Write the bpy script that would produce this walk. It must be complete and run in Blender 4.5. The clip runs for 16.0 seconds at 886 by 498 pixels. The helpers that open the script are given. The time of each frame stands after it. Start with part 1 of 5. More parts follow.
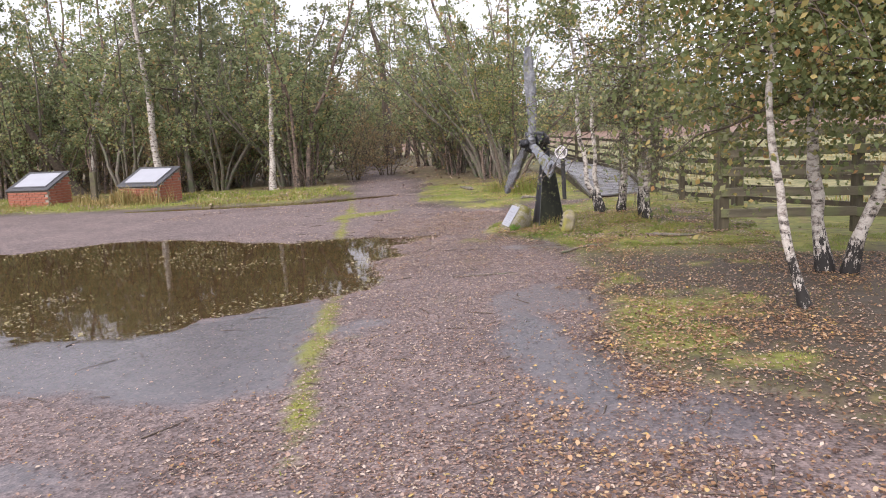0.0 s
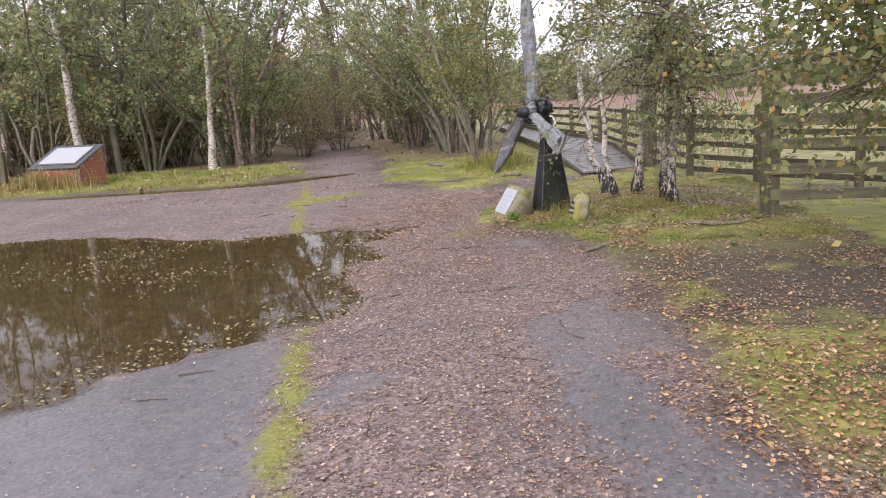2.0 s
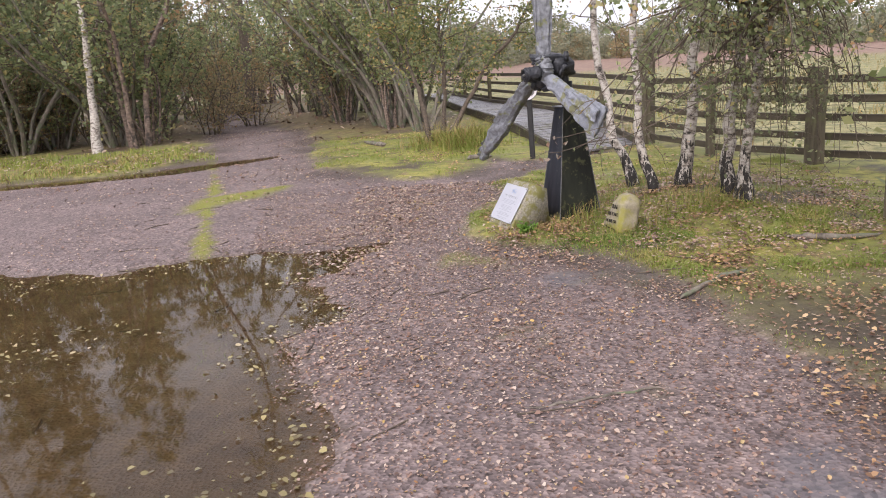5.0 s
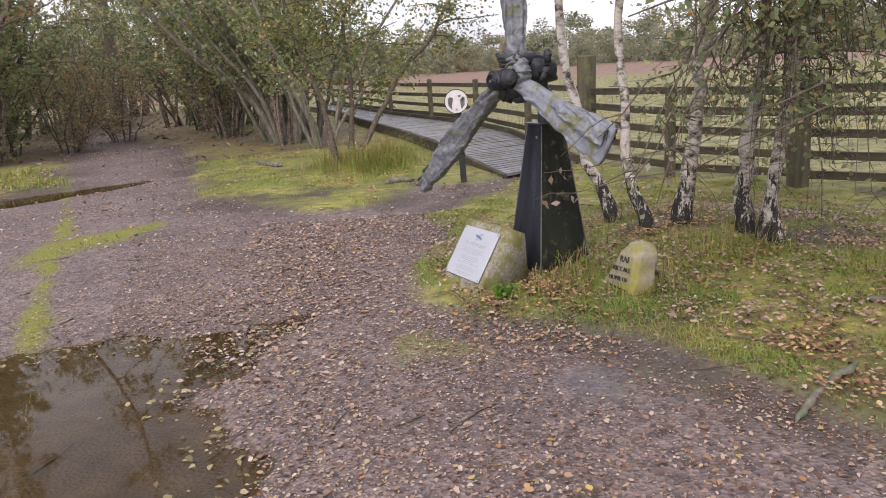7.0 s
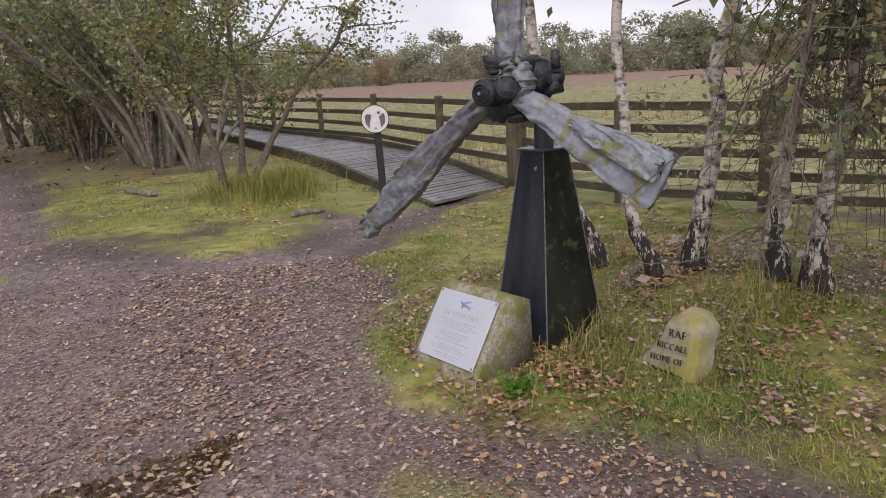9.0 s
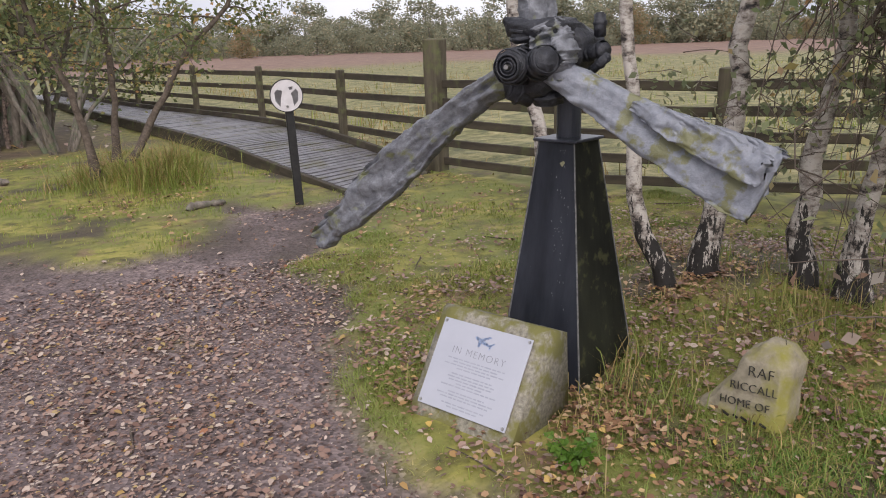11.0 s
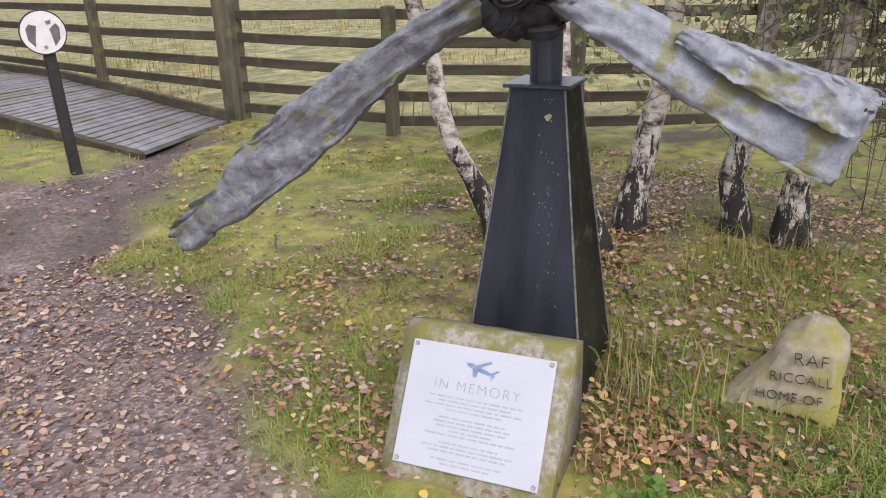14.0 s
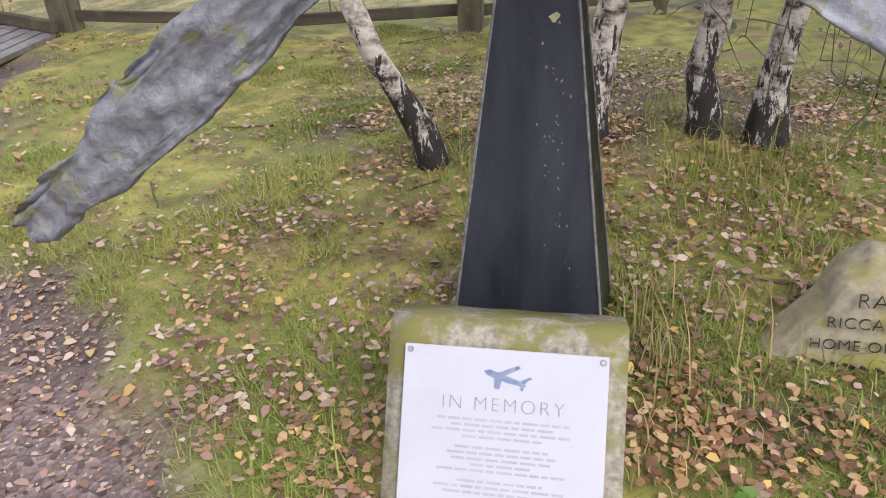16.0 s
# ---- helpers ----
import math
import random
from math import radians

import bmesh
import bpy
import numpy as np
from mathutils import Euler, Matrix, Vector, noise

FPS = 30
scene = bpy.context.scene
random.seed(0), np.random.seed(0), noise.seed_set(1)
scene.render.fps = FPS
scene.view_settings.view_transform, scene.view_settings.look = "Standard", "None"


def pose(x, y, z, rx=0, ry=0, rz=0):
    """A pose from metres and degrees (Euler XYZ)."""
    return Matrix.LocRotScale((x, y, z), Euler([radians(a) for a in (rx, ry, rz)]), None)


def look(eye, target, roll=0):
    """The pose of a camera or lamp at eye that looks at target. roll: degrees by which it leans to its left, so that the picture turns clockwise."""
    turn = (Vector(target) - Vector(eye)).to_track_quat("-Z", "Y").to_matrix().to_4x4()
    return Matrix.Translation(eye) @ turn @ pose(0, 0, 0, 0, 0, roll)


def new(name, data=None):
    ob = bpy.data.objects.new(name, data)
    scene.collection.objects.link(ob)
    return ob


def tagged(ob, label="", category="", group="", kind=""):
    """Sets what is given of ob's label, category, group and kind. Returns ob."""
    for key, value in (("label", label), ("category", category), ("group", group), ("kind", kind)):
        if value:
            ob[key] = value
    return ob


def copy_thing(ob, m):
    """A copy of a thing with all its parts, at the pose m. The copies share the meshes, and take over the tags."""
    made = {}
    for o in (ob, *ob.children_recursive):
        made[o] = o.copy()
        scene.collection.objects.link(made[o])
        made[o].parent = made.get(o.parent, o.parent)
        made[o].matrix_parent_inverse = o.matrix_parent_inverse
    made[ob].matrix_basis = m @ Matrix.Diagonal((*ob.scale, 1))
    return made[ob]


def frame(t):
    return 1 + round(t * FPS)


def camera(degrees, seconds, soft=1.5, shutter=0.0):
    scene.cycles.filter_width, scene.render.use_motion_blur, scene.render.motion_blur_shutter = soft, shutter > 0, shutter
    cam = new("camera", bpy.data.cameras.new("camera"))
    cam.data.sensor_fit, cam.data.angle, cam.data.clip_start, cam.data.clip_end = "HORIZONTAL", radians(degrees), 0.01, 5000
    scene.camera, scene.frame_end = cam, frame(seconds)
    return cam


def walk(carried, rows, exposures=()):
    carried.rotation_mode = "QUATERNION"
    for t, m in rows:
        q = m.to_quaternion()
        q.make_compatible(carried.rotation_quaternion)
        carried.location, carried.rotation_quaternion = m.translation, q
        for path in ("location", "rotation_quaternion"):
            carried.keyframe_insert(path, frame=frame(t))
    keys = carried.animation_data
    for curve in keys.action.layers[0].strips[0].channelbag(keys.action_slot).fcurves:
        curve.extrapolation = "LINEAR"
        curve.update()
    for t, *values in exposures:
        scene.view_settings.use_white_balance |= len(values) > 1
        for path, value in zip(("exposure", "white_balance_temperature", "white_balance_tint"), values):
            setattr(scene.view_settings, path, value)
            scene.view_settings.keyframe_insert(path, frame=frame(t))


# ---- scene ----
cam = camera(61.2, 16.0, 1.0)
PATH = [
    (0, (3.615, -1.634, 1.643), (3.163, 0.289, 1.328), -3.0),
    (0.5, (3.336, -1.127, 1.644), (2.904, 0.794, 1.294), -3.2),
    (1, (3.142, -0.602, 1.64), (2.744, 1.32, 1.257), -3.6),
    (1.5, (2.892, -0.095, 1.612), (2.546, 1.835, 1.216), -3.5),
    (2, (2.694, 0.404, 1.604), (2.377, 2.338, 1.209), -3.6),
    (2.5, (2.526, 0.937, 1.612), (2.221, 2.873, 1.214), -4.3),
    (3, (2.288, 1.447, 1.597), (1.99, 3.381, 1.187), -5.0),
    (3.2, (2.213, 1.644, 1.586), (1.916, 3.578, 1.168), -5.2),
    (5.3, (1.646, 3.69, 1.514), (1.584, 5.629, 1.027), -4.0),
    (5.5, (1.6, 3.878, 1.512), (1.566, 5.818, 1.026), -4.1),
    (6, (1.499, 4.33, 1.504), (1.529, 6.27, 1.017), -4.0),
    (6.5, (1.424, 4.825, 1.492), (1.52, 6.761, 1.0), -3.8),
    (7, (1.301, 5.284, 1.47), (1.491, 7.218, 0.996), -3.6),
    (7.5, (1.245, 5.704, 1.465), (1.512, 7.634, 1.016), -3.4),
    (8, (1.213, 6.085, 1.482), (1.553, 8.005, 1.039), -3.2),
    (8.5, (1.115, 6.43, 1.456), (1.539, 8.333, 1.012), -3.3),
    (8.7, (1.065, 6.571, 1.455), (1.527, 8.466, 1.01), -3.3),
    (10.8, (0.751, 7.734, 1.45), (1.559, 9.483, 0.912), -2.2),
    (11, (0.74, 7.822, 1.447), (1.577, 9.559, 0.916), -2.0),
    (11.5, (0.727, 8.056, 1.454), (1.661, 9.754, 0.961), -1.3),
    (12, (0.721, 8.235, 1.467), (1.78, 9.87, 1.012), -0.3),
    (12.5, (0.639, 8.344, 1.482), (1.817, 9.893, 1.019), -0.7),
    (13, (0.5, 8.518, 1.449), (1.762, 9.978, 0.925), -0.7),
    (13.5, (0.519, 8.703, 1.416), (1.815, 10.095, 0.797), -1.0),
    (14, (0.66, 8.928, 1.401), (1.977, 10.256, 0.691), -1.5),
    (14.5, (0.752, 9.086, 1.377), (2.119, 10.321, 0.598), -1.6),
    (15, (0.793, 9.295, 1.368), (2.214, 10.42, 0.523), -1.6),
    (15.5, (0.842, 9.461, 1.351), (2.283, 10.505, 0.437), -2.1),
    (16, (0.962, 9.576, 1.328), (2.399, 10.565, 0.351), -2.8),
]
walk(cam, [(t, look(e, g, r)) for t, e, g, r in PATH], [(0.0, 0.6, 6450, 18), (3.2, 0.6, 6450, 18), (5.5, 0.54, 6500, 18), (6.3, 0.38, 6500, 18), (7.2, 0.28, 6500, 18), (8.7, -0.04, 6500, 18), (10.8, 0.05, 6450, 17), (12.5, 0.12, 6250, 17), (14.0, 0.52, 6350, 17), (16.0, 0.63, 6400, 17)])

# ---- world and sun: overcast afternoon ----
world = bpy.data.worlds.new("overcast_sky")
scene.world = world
world.use_nodes = True
wn, wl = world.node_tree.nodes, world.node_tree.links
wn.clear()
sky = wn.new("ShaderNodeTexSky")
sky.sky_type, sky.sun_disc = "NISHITA", False
sky.sun_elevation, sky.sun_rotation = radians(38), radians(200)
sky.dust_density, sky.air_density = 3.0, 1.0
hsv = wn.new("ShaderNodeHueSaturation")
hsv.inputs["Saturation"].default_value = 0.22
wl.new(sky.outputs[0], hsv.inputs["Color"])
tc = wn.new("ShaderNodeTexCoord")
mp = wn.new("ShaderNodeMapping")
mp.inputs["Scale"].default_value = (1.5, 1.5, 5.0)
wl.new(tc.outputs["Generated"], mp.inputs[0])
cn = wn.new("ShaderNodeTexNoise")
cn.inputs["Scale"].default_value, cn.inputs["Detail"].default_value = 2.2, 6
wl.new(mp.outputs[0], cn.inputs["Vector"])
cr = wn.new("ShaderNodeValToRGB")
cr.color_ramp.elements[0].position, cr.color_ramp.elements[1].position = 0.35, 0.65
cr.color_ramp.elements[0].color, cr.color_ramp.elements[1].color = (5.6, 5.9, 6.6, 1), (8.6, 8.8, 9.2, 1)
wl.new(cn.outputs[0], cr.inputs[0])
mx = wn.new("ShaderNodeMix")
mx.data_type = "RGBA"
mx.inputs[0].default_value = 0.75
wl.new(hsv.outputs[0], mx.inputs[6])
wl.new(cr.outputs[0], mx.inputs[7])
bg = wn.new("ShaderNodeBackground")
bg.inputs["Strength"].default_value = 0.13
wl.new(mx.outputs[2], bg.inputs[0])
wo = wn.new("ShaderNodeOutputWorld")
wl.new(bg.outputs[0], wo.inputs[0])

sun = new("sun", bpy.data.lights.new("sun", "SUN"))
sun.data.energy, sun.data.angle, sun.data.color = 1.9, radians(40), (1.0, 0.96, 0.9)
sun.matrix_world = look((0, 0, 20), (9, 20, 0))

# ---- materials ----
def material(name):
    m = bpy.data.materials.new(name)
    m.use_nodes = True
    n = m.node_tree.nodes
    return m, n, m.node_tree.links, n["Principled BSDF"]


def ramp_node(n, stops):
    r = n.new("ShaderNodeValToRGB")
    e = r.color_ramp.elements
    while len(e) < len(stops):
        e.new(0.5)
    for el, (p, c) in zip(e, stops):
        el.position, el.color = p, (*c, 1)
    return r


def noise_node(n, l, scale, detail=5, rough=0.55, coord=None, stretch=None):
    t = n.new("ShaderNodeTexNoise")
    t.inputs["Scale"].default_value, t.inputs["Detail"].default_value, t.inputs["Roughness"].default_value = scale, detail, rough
    c = n.new("ShaderNodeTexCoord") if coord is None else coord
    src = c.outputs["Object"]
    if stretch:
        mpn = n.new("ShaderNodeMapping")
        mpn.inputs["Scale"].default_value = stretch
        l.new(src, mpn.inputs[0])
        src = mpn.outputs[0]
    l.new(src, t.inputs["Vector"])
    return t


def mix_node(n, l, fac, a, b, mode="MIX"):
    m = n.new("ShaderNodeMix")
    m.data_type, m.blend_type = "RGBA", mode
    for sock, v in ((m.inputs[0], fac), (m.inputs[6], a), (m.inputs[7], b)):
        if isinstance(v, (int, float)):
            sock.default_value = v
        elif isinstance(v, tuple):
            sock.default_value = (*v, 1)
        else:
            l.new(v, sock)
    return m.outputs[2]


def bump_node(n, l, bsdf, height, strength, dist):
    b = n.new("ShaderNodeBump")
    b.inputs["Strength"].default_value, b.inputs["Distance"].default_value = strength, dist
    l.new(height, b.inputs["Height"])
    l.new(b.outputs[0], bsdf.inputs["Normal"])


def grainy(name, dark, light, scale, rough=0.8, bump=0.4, dist=0.01, stretch=None, blotch=None, metallic=0.0, blotch_scale=3.0, blotch_edge=(0.5, 0.62)):
    """A two-scale surface: fine grain between two colours and, where given, blotches of a third."""
    m, n, l, b = material(name)
    g = noise_node(n, l, scale, 6, 0.65, None, stretch)
    r = ramp_node(n, [(0.3, dark), (0.7, light)])
    l.new(g.outputs[0], r.inputs[0])
    col = r.outputs[0]
    if blotch:
        g2 = noise_node(n, l, blotch_scale, 5, 0.6)
        r2 = ramp_node(n, [(blotch_edge[0], (0, 0, 0)), (blotch_edge[1], (1, 1, 1))])
        l.new(g2.outputs[0], r2.inputs[0])
        col = mix_node(n, l, r2.outputs[0], col, blotch)
    l.new(col, b.inputs["Base Color"])
    b.inputs["Roughness"].default_value, b.inputs["Metallic"].default_value = rough, metallic
    bump_node(n, l, b, g.outputs[0], bump, dist)
    return m


def leafy(name, stops, rough=0.42, translucent=0.5):
    """Leaves, each with its own tint."""
    m, n, l, b = material(name)
    geo = n.new("ShaderNodeNewGeometry")
    r = ramp_node(n, stops)
    l.new(geo.outputs["Random Per Island"], r.inputs[0])
    l.new(r.outputs[0], b.inputs["Base Color"])
    b.inputs["Roughness"].default_value = rough
    if translucent:
        t = n.new("ShaderNodeBsdfTranslucent")
        l.new(r.outputs[0], t.inputs[0])
        ms = n.new("ShaderNodeMixShader")
        ms.inputs[0].default_value = translucent
        l.new(b.outputs[0], ms.inputs[1])
        l.new(t.outputs[0], ms.inputs[2])
        l.new(ms.outputs[0], n["Material Output"].inputs[0])
    return m


M_LEAF_GREEN = leafy("leaf_birch_green", [(0.0, (0.113, 0.148, 0.054)), (0.45, (0.191, 0.225, 0.091)), (0.8, (0.296, 0.295, 0.125)), (0.94, (0.544, 0.421, 0.153)), (1.0, (0.530, 0.273, 0.127))])
M_LEAF_DARK = leafy("leaf_dark_green", [(0.0, (0.093, 0.127, 0.053)), (0.6, (0.181, 0.211, 0.096)), (0.9, (0.275, 0.278, 0.134)), (1.0, (0.473, 0.344, 0.161))])
M_LEAF_AUTUMN = leafy("leaf_autumn", [(0.0, (0.21, 0.20, 0.10)), (0.4, (0.33, 0.28, 0.15)), (0.75, (0.40, 0.30, 0.17)), (1.0, (0.44, 0.26, 0.14))])
M_LEAF_WOOD = leafy("leaf_wood_pale_green", [(0.0, (0.16, 0.205, 0.095)), (0.4, (0.27, 0.32, 0.155)), (0.78, (0.38, 0.41, 0.21)), (0.94, (0.55, 0.47, 0.21)), (1.0, (0.50, 0.30, 0.15))], 0.38, 0.55)
M_LEAF_WOOD_DARK = leafy("leaf_wood_grey_green", [(0.0, (0.15, 0.18, 0.095)), (0.6, (0.26, 0.285, 0.16)), (0.9, (0.37, 0.365, 0.2)), (1.0, (0.5, 0.38, 0.2))], 0.38, 0.55)
# far leaves are paled and greyed: distance haze is mixed into their colours
M_LEAF_FAR_HAZE = leafy("leaf_far_haze", [(0.0, (0.19, 0.21, 0.15)), (0.5, (0.28, 0.29, 0.19)), (0.85, (0.35, 0.33, 0.21)), (1.0, (0.38, 0.30, 0.19))], 0.8, 0.3)
M_RUST = leafy("leaf_rust", [(0.0, (0.07, 0.034, 0.02)), (0.25, (0.18, 0.095, 0.05)), (0.55, (0.30, 0.165, 0.085)), (0.82, (0.44, 0.27, 0.145)), (0.93, (0.54, 0.39, 0.23)), (1.0, (0.55, 0.36, 0.08))], 0.5, 0.0)
M_LITTER = leafy("leaf_litter", [(0.0, (0.085, 0.045, 0.035)), (0.25, (0.20, 0.115, 0.085)), (0.5, (0.30, 0.185, 0.14)), (0.72, (0.40, 0.285, 0.225)), (0.87, (0.52, 0.42, 0.345)), (0.95, (0.40, 0.28, 0.09)), (1.0, (0.30, 0.12, 0.06))], 0.45, 0.0)
def patchy(m, other, scale=1.3):
    """Lets a leafy material drift towards another colour in patches."""
    n, l = m.node_tree.nodes, m.node_tree.links
    b = n["Principled BSDF"]
    src = b.inputs["Base Color"].links[0].from_socket
    nz = noise_node(n, l, scale, 4, 0.6)
    r = ramp_node(n, [(0.42, (0, 0, 0)), (0.6, (1, 1, 1))])
    l.new(nz.outputs[0], r.inputs[0])
    col = mix_node(n, l, r.outputs[0], src, other)
    l.new(col, b.inputs["Base Color"])
    for nd in n:
        if nd.bl_idname == "ShaderNodeBsdfTranslucent":
            l.new(col, nd.inputs[0])
    return m


M_FLOAT = leafy("wet_floating_leaf", [(0.0, (0.12, 0.09, 0.04)), (0.5, (0.24, 0.20, 0.08)), (0.85, (0.34, 0.28, 0.12)), (1.0, (0.42, 0.33, 0.2))], 0.4, 0.0)
M_GRASS = leafy("grass_blade", [(0.0, (0.18, 0.235, 0.04)), (0.5, (0.30, 0.345, 0.07)), (0.8, (0.43, 0.41, 0.13)), (1.0, (0.55, 0.43, 0.19))], 0.6, 0.3)
patchy(M_GRASS, (0.24, 0.30, 0.065))
M_FRESH = leafy("fresh_grass_blade", [(0.0, (0.10, 0.20, 0.03)), (0.6, (0.17, 0.29, 0.05)), (1.0, (0.27, 0.34, 0.09))], 0.6, 0.3)
M_STRAW = leafy("dry_grass_blade", [(0.0, (0.20, 0.18, 0.05)), (0.5, (0.34, 0.27, 0.11)), (1.0, (0.44, 0.30, 0.13))], 0.7, 0.2)
M_BARK = grainy("bark_grey_brown", (0.06, 0.05, 0.04), (0.28, 0.24, 0.2), 14, 0.9, 0.8, 0.02, (1, 1, 0.3), (0.13, 0.15, 0.09), 0, 5)
M_TWIG = grainy("twig_brown", (0.05, 0.038, 0.028), (0.18, 0.14, 0.11), 20, 0.9, 0.4, 0.01)


def birch_bark():
    m, n, l, b = material("bark_birch")
    g = noise_node(n, l, 11, 6, 0.7, None, (1, 1, 1.7))
    r = ramp_node(n, [(0.37, (0.03, 0.026, 0.024)), (0.44, (0.26, 0.22, 0.19)), (0.56, (0.58, 0.54, 0.49)), (0.8, (0.40, 0.32, 0.26))])
    l.new(g.outputs[0], r.inputs[0])
    at = n.new("ShaderNodeAttribute")
    at.attribute_name = "foot"
    g2 = noise_node(n, l, 24, 5, 0.75, None, (1, 1, 0.3))
    add = n.new("ShaderNodeMath")
    add.operation = "ADD"
    wide = n.new("ShaderNodeMath")
    wide.operation = "MULTIPLY_ADD"
    wide.inputs[1].default_value, wide.inputs[2].default_value = 2.2, -0.6
    l.new(g2.outputs[0], wide.inputs[0])
    l.new(at.outputs["Fac"], add.inputs[0])
    l.new(wide.outputs[0], add.inputs[1])
    r2 = ramp_node(n, [(0.86, (0, 0, 0)), (0.93, (1, 1, 1))])
    l.new(add.outputs[0], r2.inputs[0])
    col = mix_node(n, l, r2.outputs[0], r.outputs[0], (0.022, 0.019, 0.017))
    l.new(col, b.inputs["Base Color"])
    b.inputs["Roughness"].default_value = 0.75
    bump_node(n, l, b, g.outputs[0], 0.6, 0.015)
    return m


M_BIRCH = birch_bark()
M_BARK_PINK = grainy("bark_pinkish_birch", (0.06, 0.04, 0.03), (0.36, 0.27, 0.22), 11, 0.8, 0.7, 0.015, (1, 1, 1.8), (0.05, 0.04, 0.035), 0, 6)
M_STEEL_BLACK = grainy("black_painted_steel", (0.024, 0.027, 0.037), (0.076, 0.084, 0.108), 9, 0.33, 0.1, 0.004, (1, 1, 0.16), (0.2, 0.22, 0.2), 0, 55, (0.70, 0.73))
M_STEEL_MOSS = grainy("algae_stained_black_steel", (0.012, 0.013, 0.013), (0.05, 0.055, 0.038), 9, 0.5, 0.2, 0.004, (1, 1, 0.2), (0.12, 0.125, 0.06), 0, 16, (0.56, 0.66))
M_ENGINE = grainy("blackened_engine_metal", (0.008, 0.009, 0.012), (0.05, 0.052, 0.062), 34, 0.45, 0.9, 0.012)
M_ALLOY = grainy("weathered_grey_alloy", (0.10, 0.105, 0.12), (0.26, 0.27, 0.295), 30, 0.5, 0.9, 0.012, None, (0.18, 0.19, 0.10), 0, 9, (0.56, 0.64))
M_ALLOY_PALE = grainy("pale_lichened_alloy", (0.165, 0.178, 0.208), (0.27, 0.283, 0.32), 40, 0.45, 0.6, 0.008, None, (0.17, 0.17, 0.085), 0, 8, (0.52, 0.58))
M_WELD = grainy("rusty_weld", (0.05, 0.05, 0.05), (0.2, 0.2, 0.19), 40, 0.7, 0.5, 0.003)
M_CONCRETE = grainy("mossy_concrete", (0.14, 0.13, 0.10), (0.38, 0.35, 0.28), 60, 0.9, 0.6, 0.004, None, (0.17, 0.16, 0.05), 0, 9, (0.46, 0.58))
M_STONE = grainy("lichened_stone", (0.22, 0.19, 0.13), (0.42, 0.37, 0.27), 25, 0.9, 0.7, 0.006, None, (0.27, 0.25, 0.06), 0, 6, (0.43, 0.58))
M_PLAQUE = grainy("white_plaque", (0.40, 0.41, 0.46), (0.46, 0.47, 0.52), 3, 0.3, 0.02, 0.001)
M_INK = grainy("grey_ink", (0.20, 0.20, 0.22), (0.26, 0.26, 0.28), 20, 0.5, 0.0, 0.001)
M_INK_FAINT = grainy("faint_ink", (0.30, 0.31, 0.36), (0.37, 0.38, 0.43), 20, 0.5, 0.0, 0.001)
M_BLUE = grainy("pale_blue_print", (0.30, 0.38, 0.55), (0.37, 0.45, 0.61), 20, 0.4, 0.0, 0.001)
M_GROOVE = grainy("dark_groove_paint", (0.02, 0.02, 0.015), (0.05, 0.045, 0.035), 40, 0.8, 0.2, 0.002)
M_WOOD = grainy("weathered_fence_wood", (0.045, 0.037, 0.025), (0.16, 0.135, 0.09), 9, 0.85, 0.6, 0.01, (1, 1, 0.15), (0.14, 0.15, 0.06), 0, 4, (0.52, 0.66))
M_RAIL = grainy("dark_weathered_rail", (0.03, 0.024, 0.017), (0.10, 0.08, 0.055), 9, 0.85, 0.6, 0.01, (0.15, 1, 1), (0.10, 0.11, 0.045), 0, 4, (0.55, 0.7))
M_GATE = grainy("olive_weathered_timber", (0.06, 0.052, 0.036), (0.22, 0.19, 0.13), 9, 0.85, 0.6, 0.01, (0.15, 1, 1), (0.16, 0.17, 0.08), 0, 3, (0.5, 0.64))
M_PLANK = grainy("wet_grey_planks", (0.10, 0.095, 0.10), (0.26, 0.25, 0.26), 12, 0.4, 0.5, 0.006, (1, 0.12, 1), (0.13, 0.12, 0.08), 0, 2.5)
M_BRICK = grainy("red_brick", (0.24, 0.075, 0.05), (0.42, 0.17, 0.11), 14, 0.9, 0.5, 0.005)
M_MORTAR = grainy("mortar", (0.26, 0.22, 0.18), (0.38, 0.34, 0.29), 40, 0.95, 0.4, 0.003)
M_SLATE = grainy("dark_board_surround", (0.05, 0.05, 0.055), (0.11, 0.11, 0.12), 20, 0.5, 0.2, 0.003)
M_BLACK = grainy("black_post_paint", (0.008, 0.008, 0.009), (0.028, 0.027, 0.026), 18, 0.5, 0.3, 0.003)
M_DISC = grainy("pale_sign_face", (0.58, 0.55, 0.55), (0.72, 0.69, 0.70), 14, 0.5, 0.05, 0.001)
M_DISC_DARK = grainy("grey_sign_print", (0.2, 0.19, 0.2), (0.3, 0.29, 0.3), 14, 0.5, 0.05, 0.001)
M_BOLT = grainy("steel_screw", (0.3, 0.29, 0.28), (0.5, 0.49, 0.47), 60, 0.35, 0.1, 0.001, None, None, 0.9)


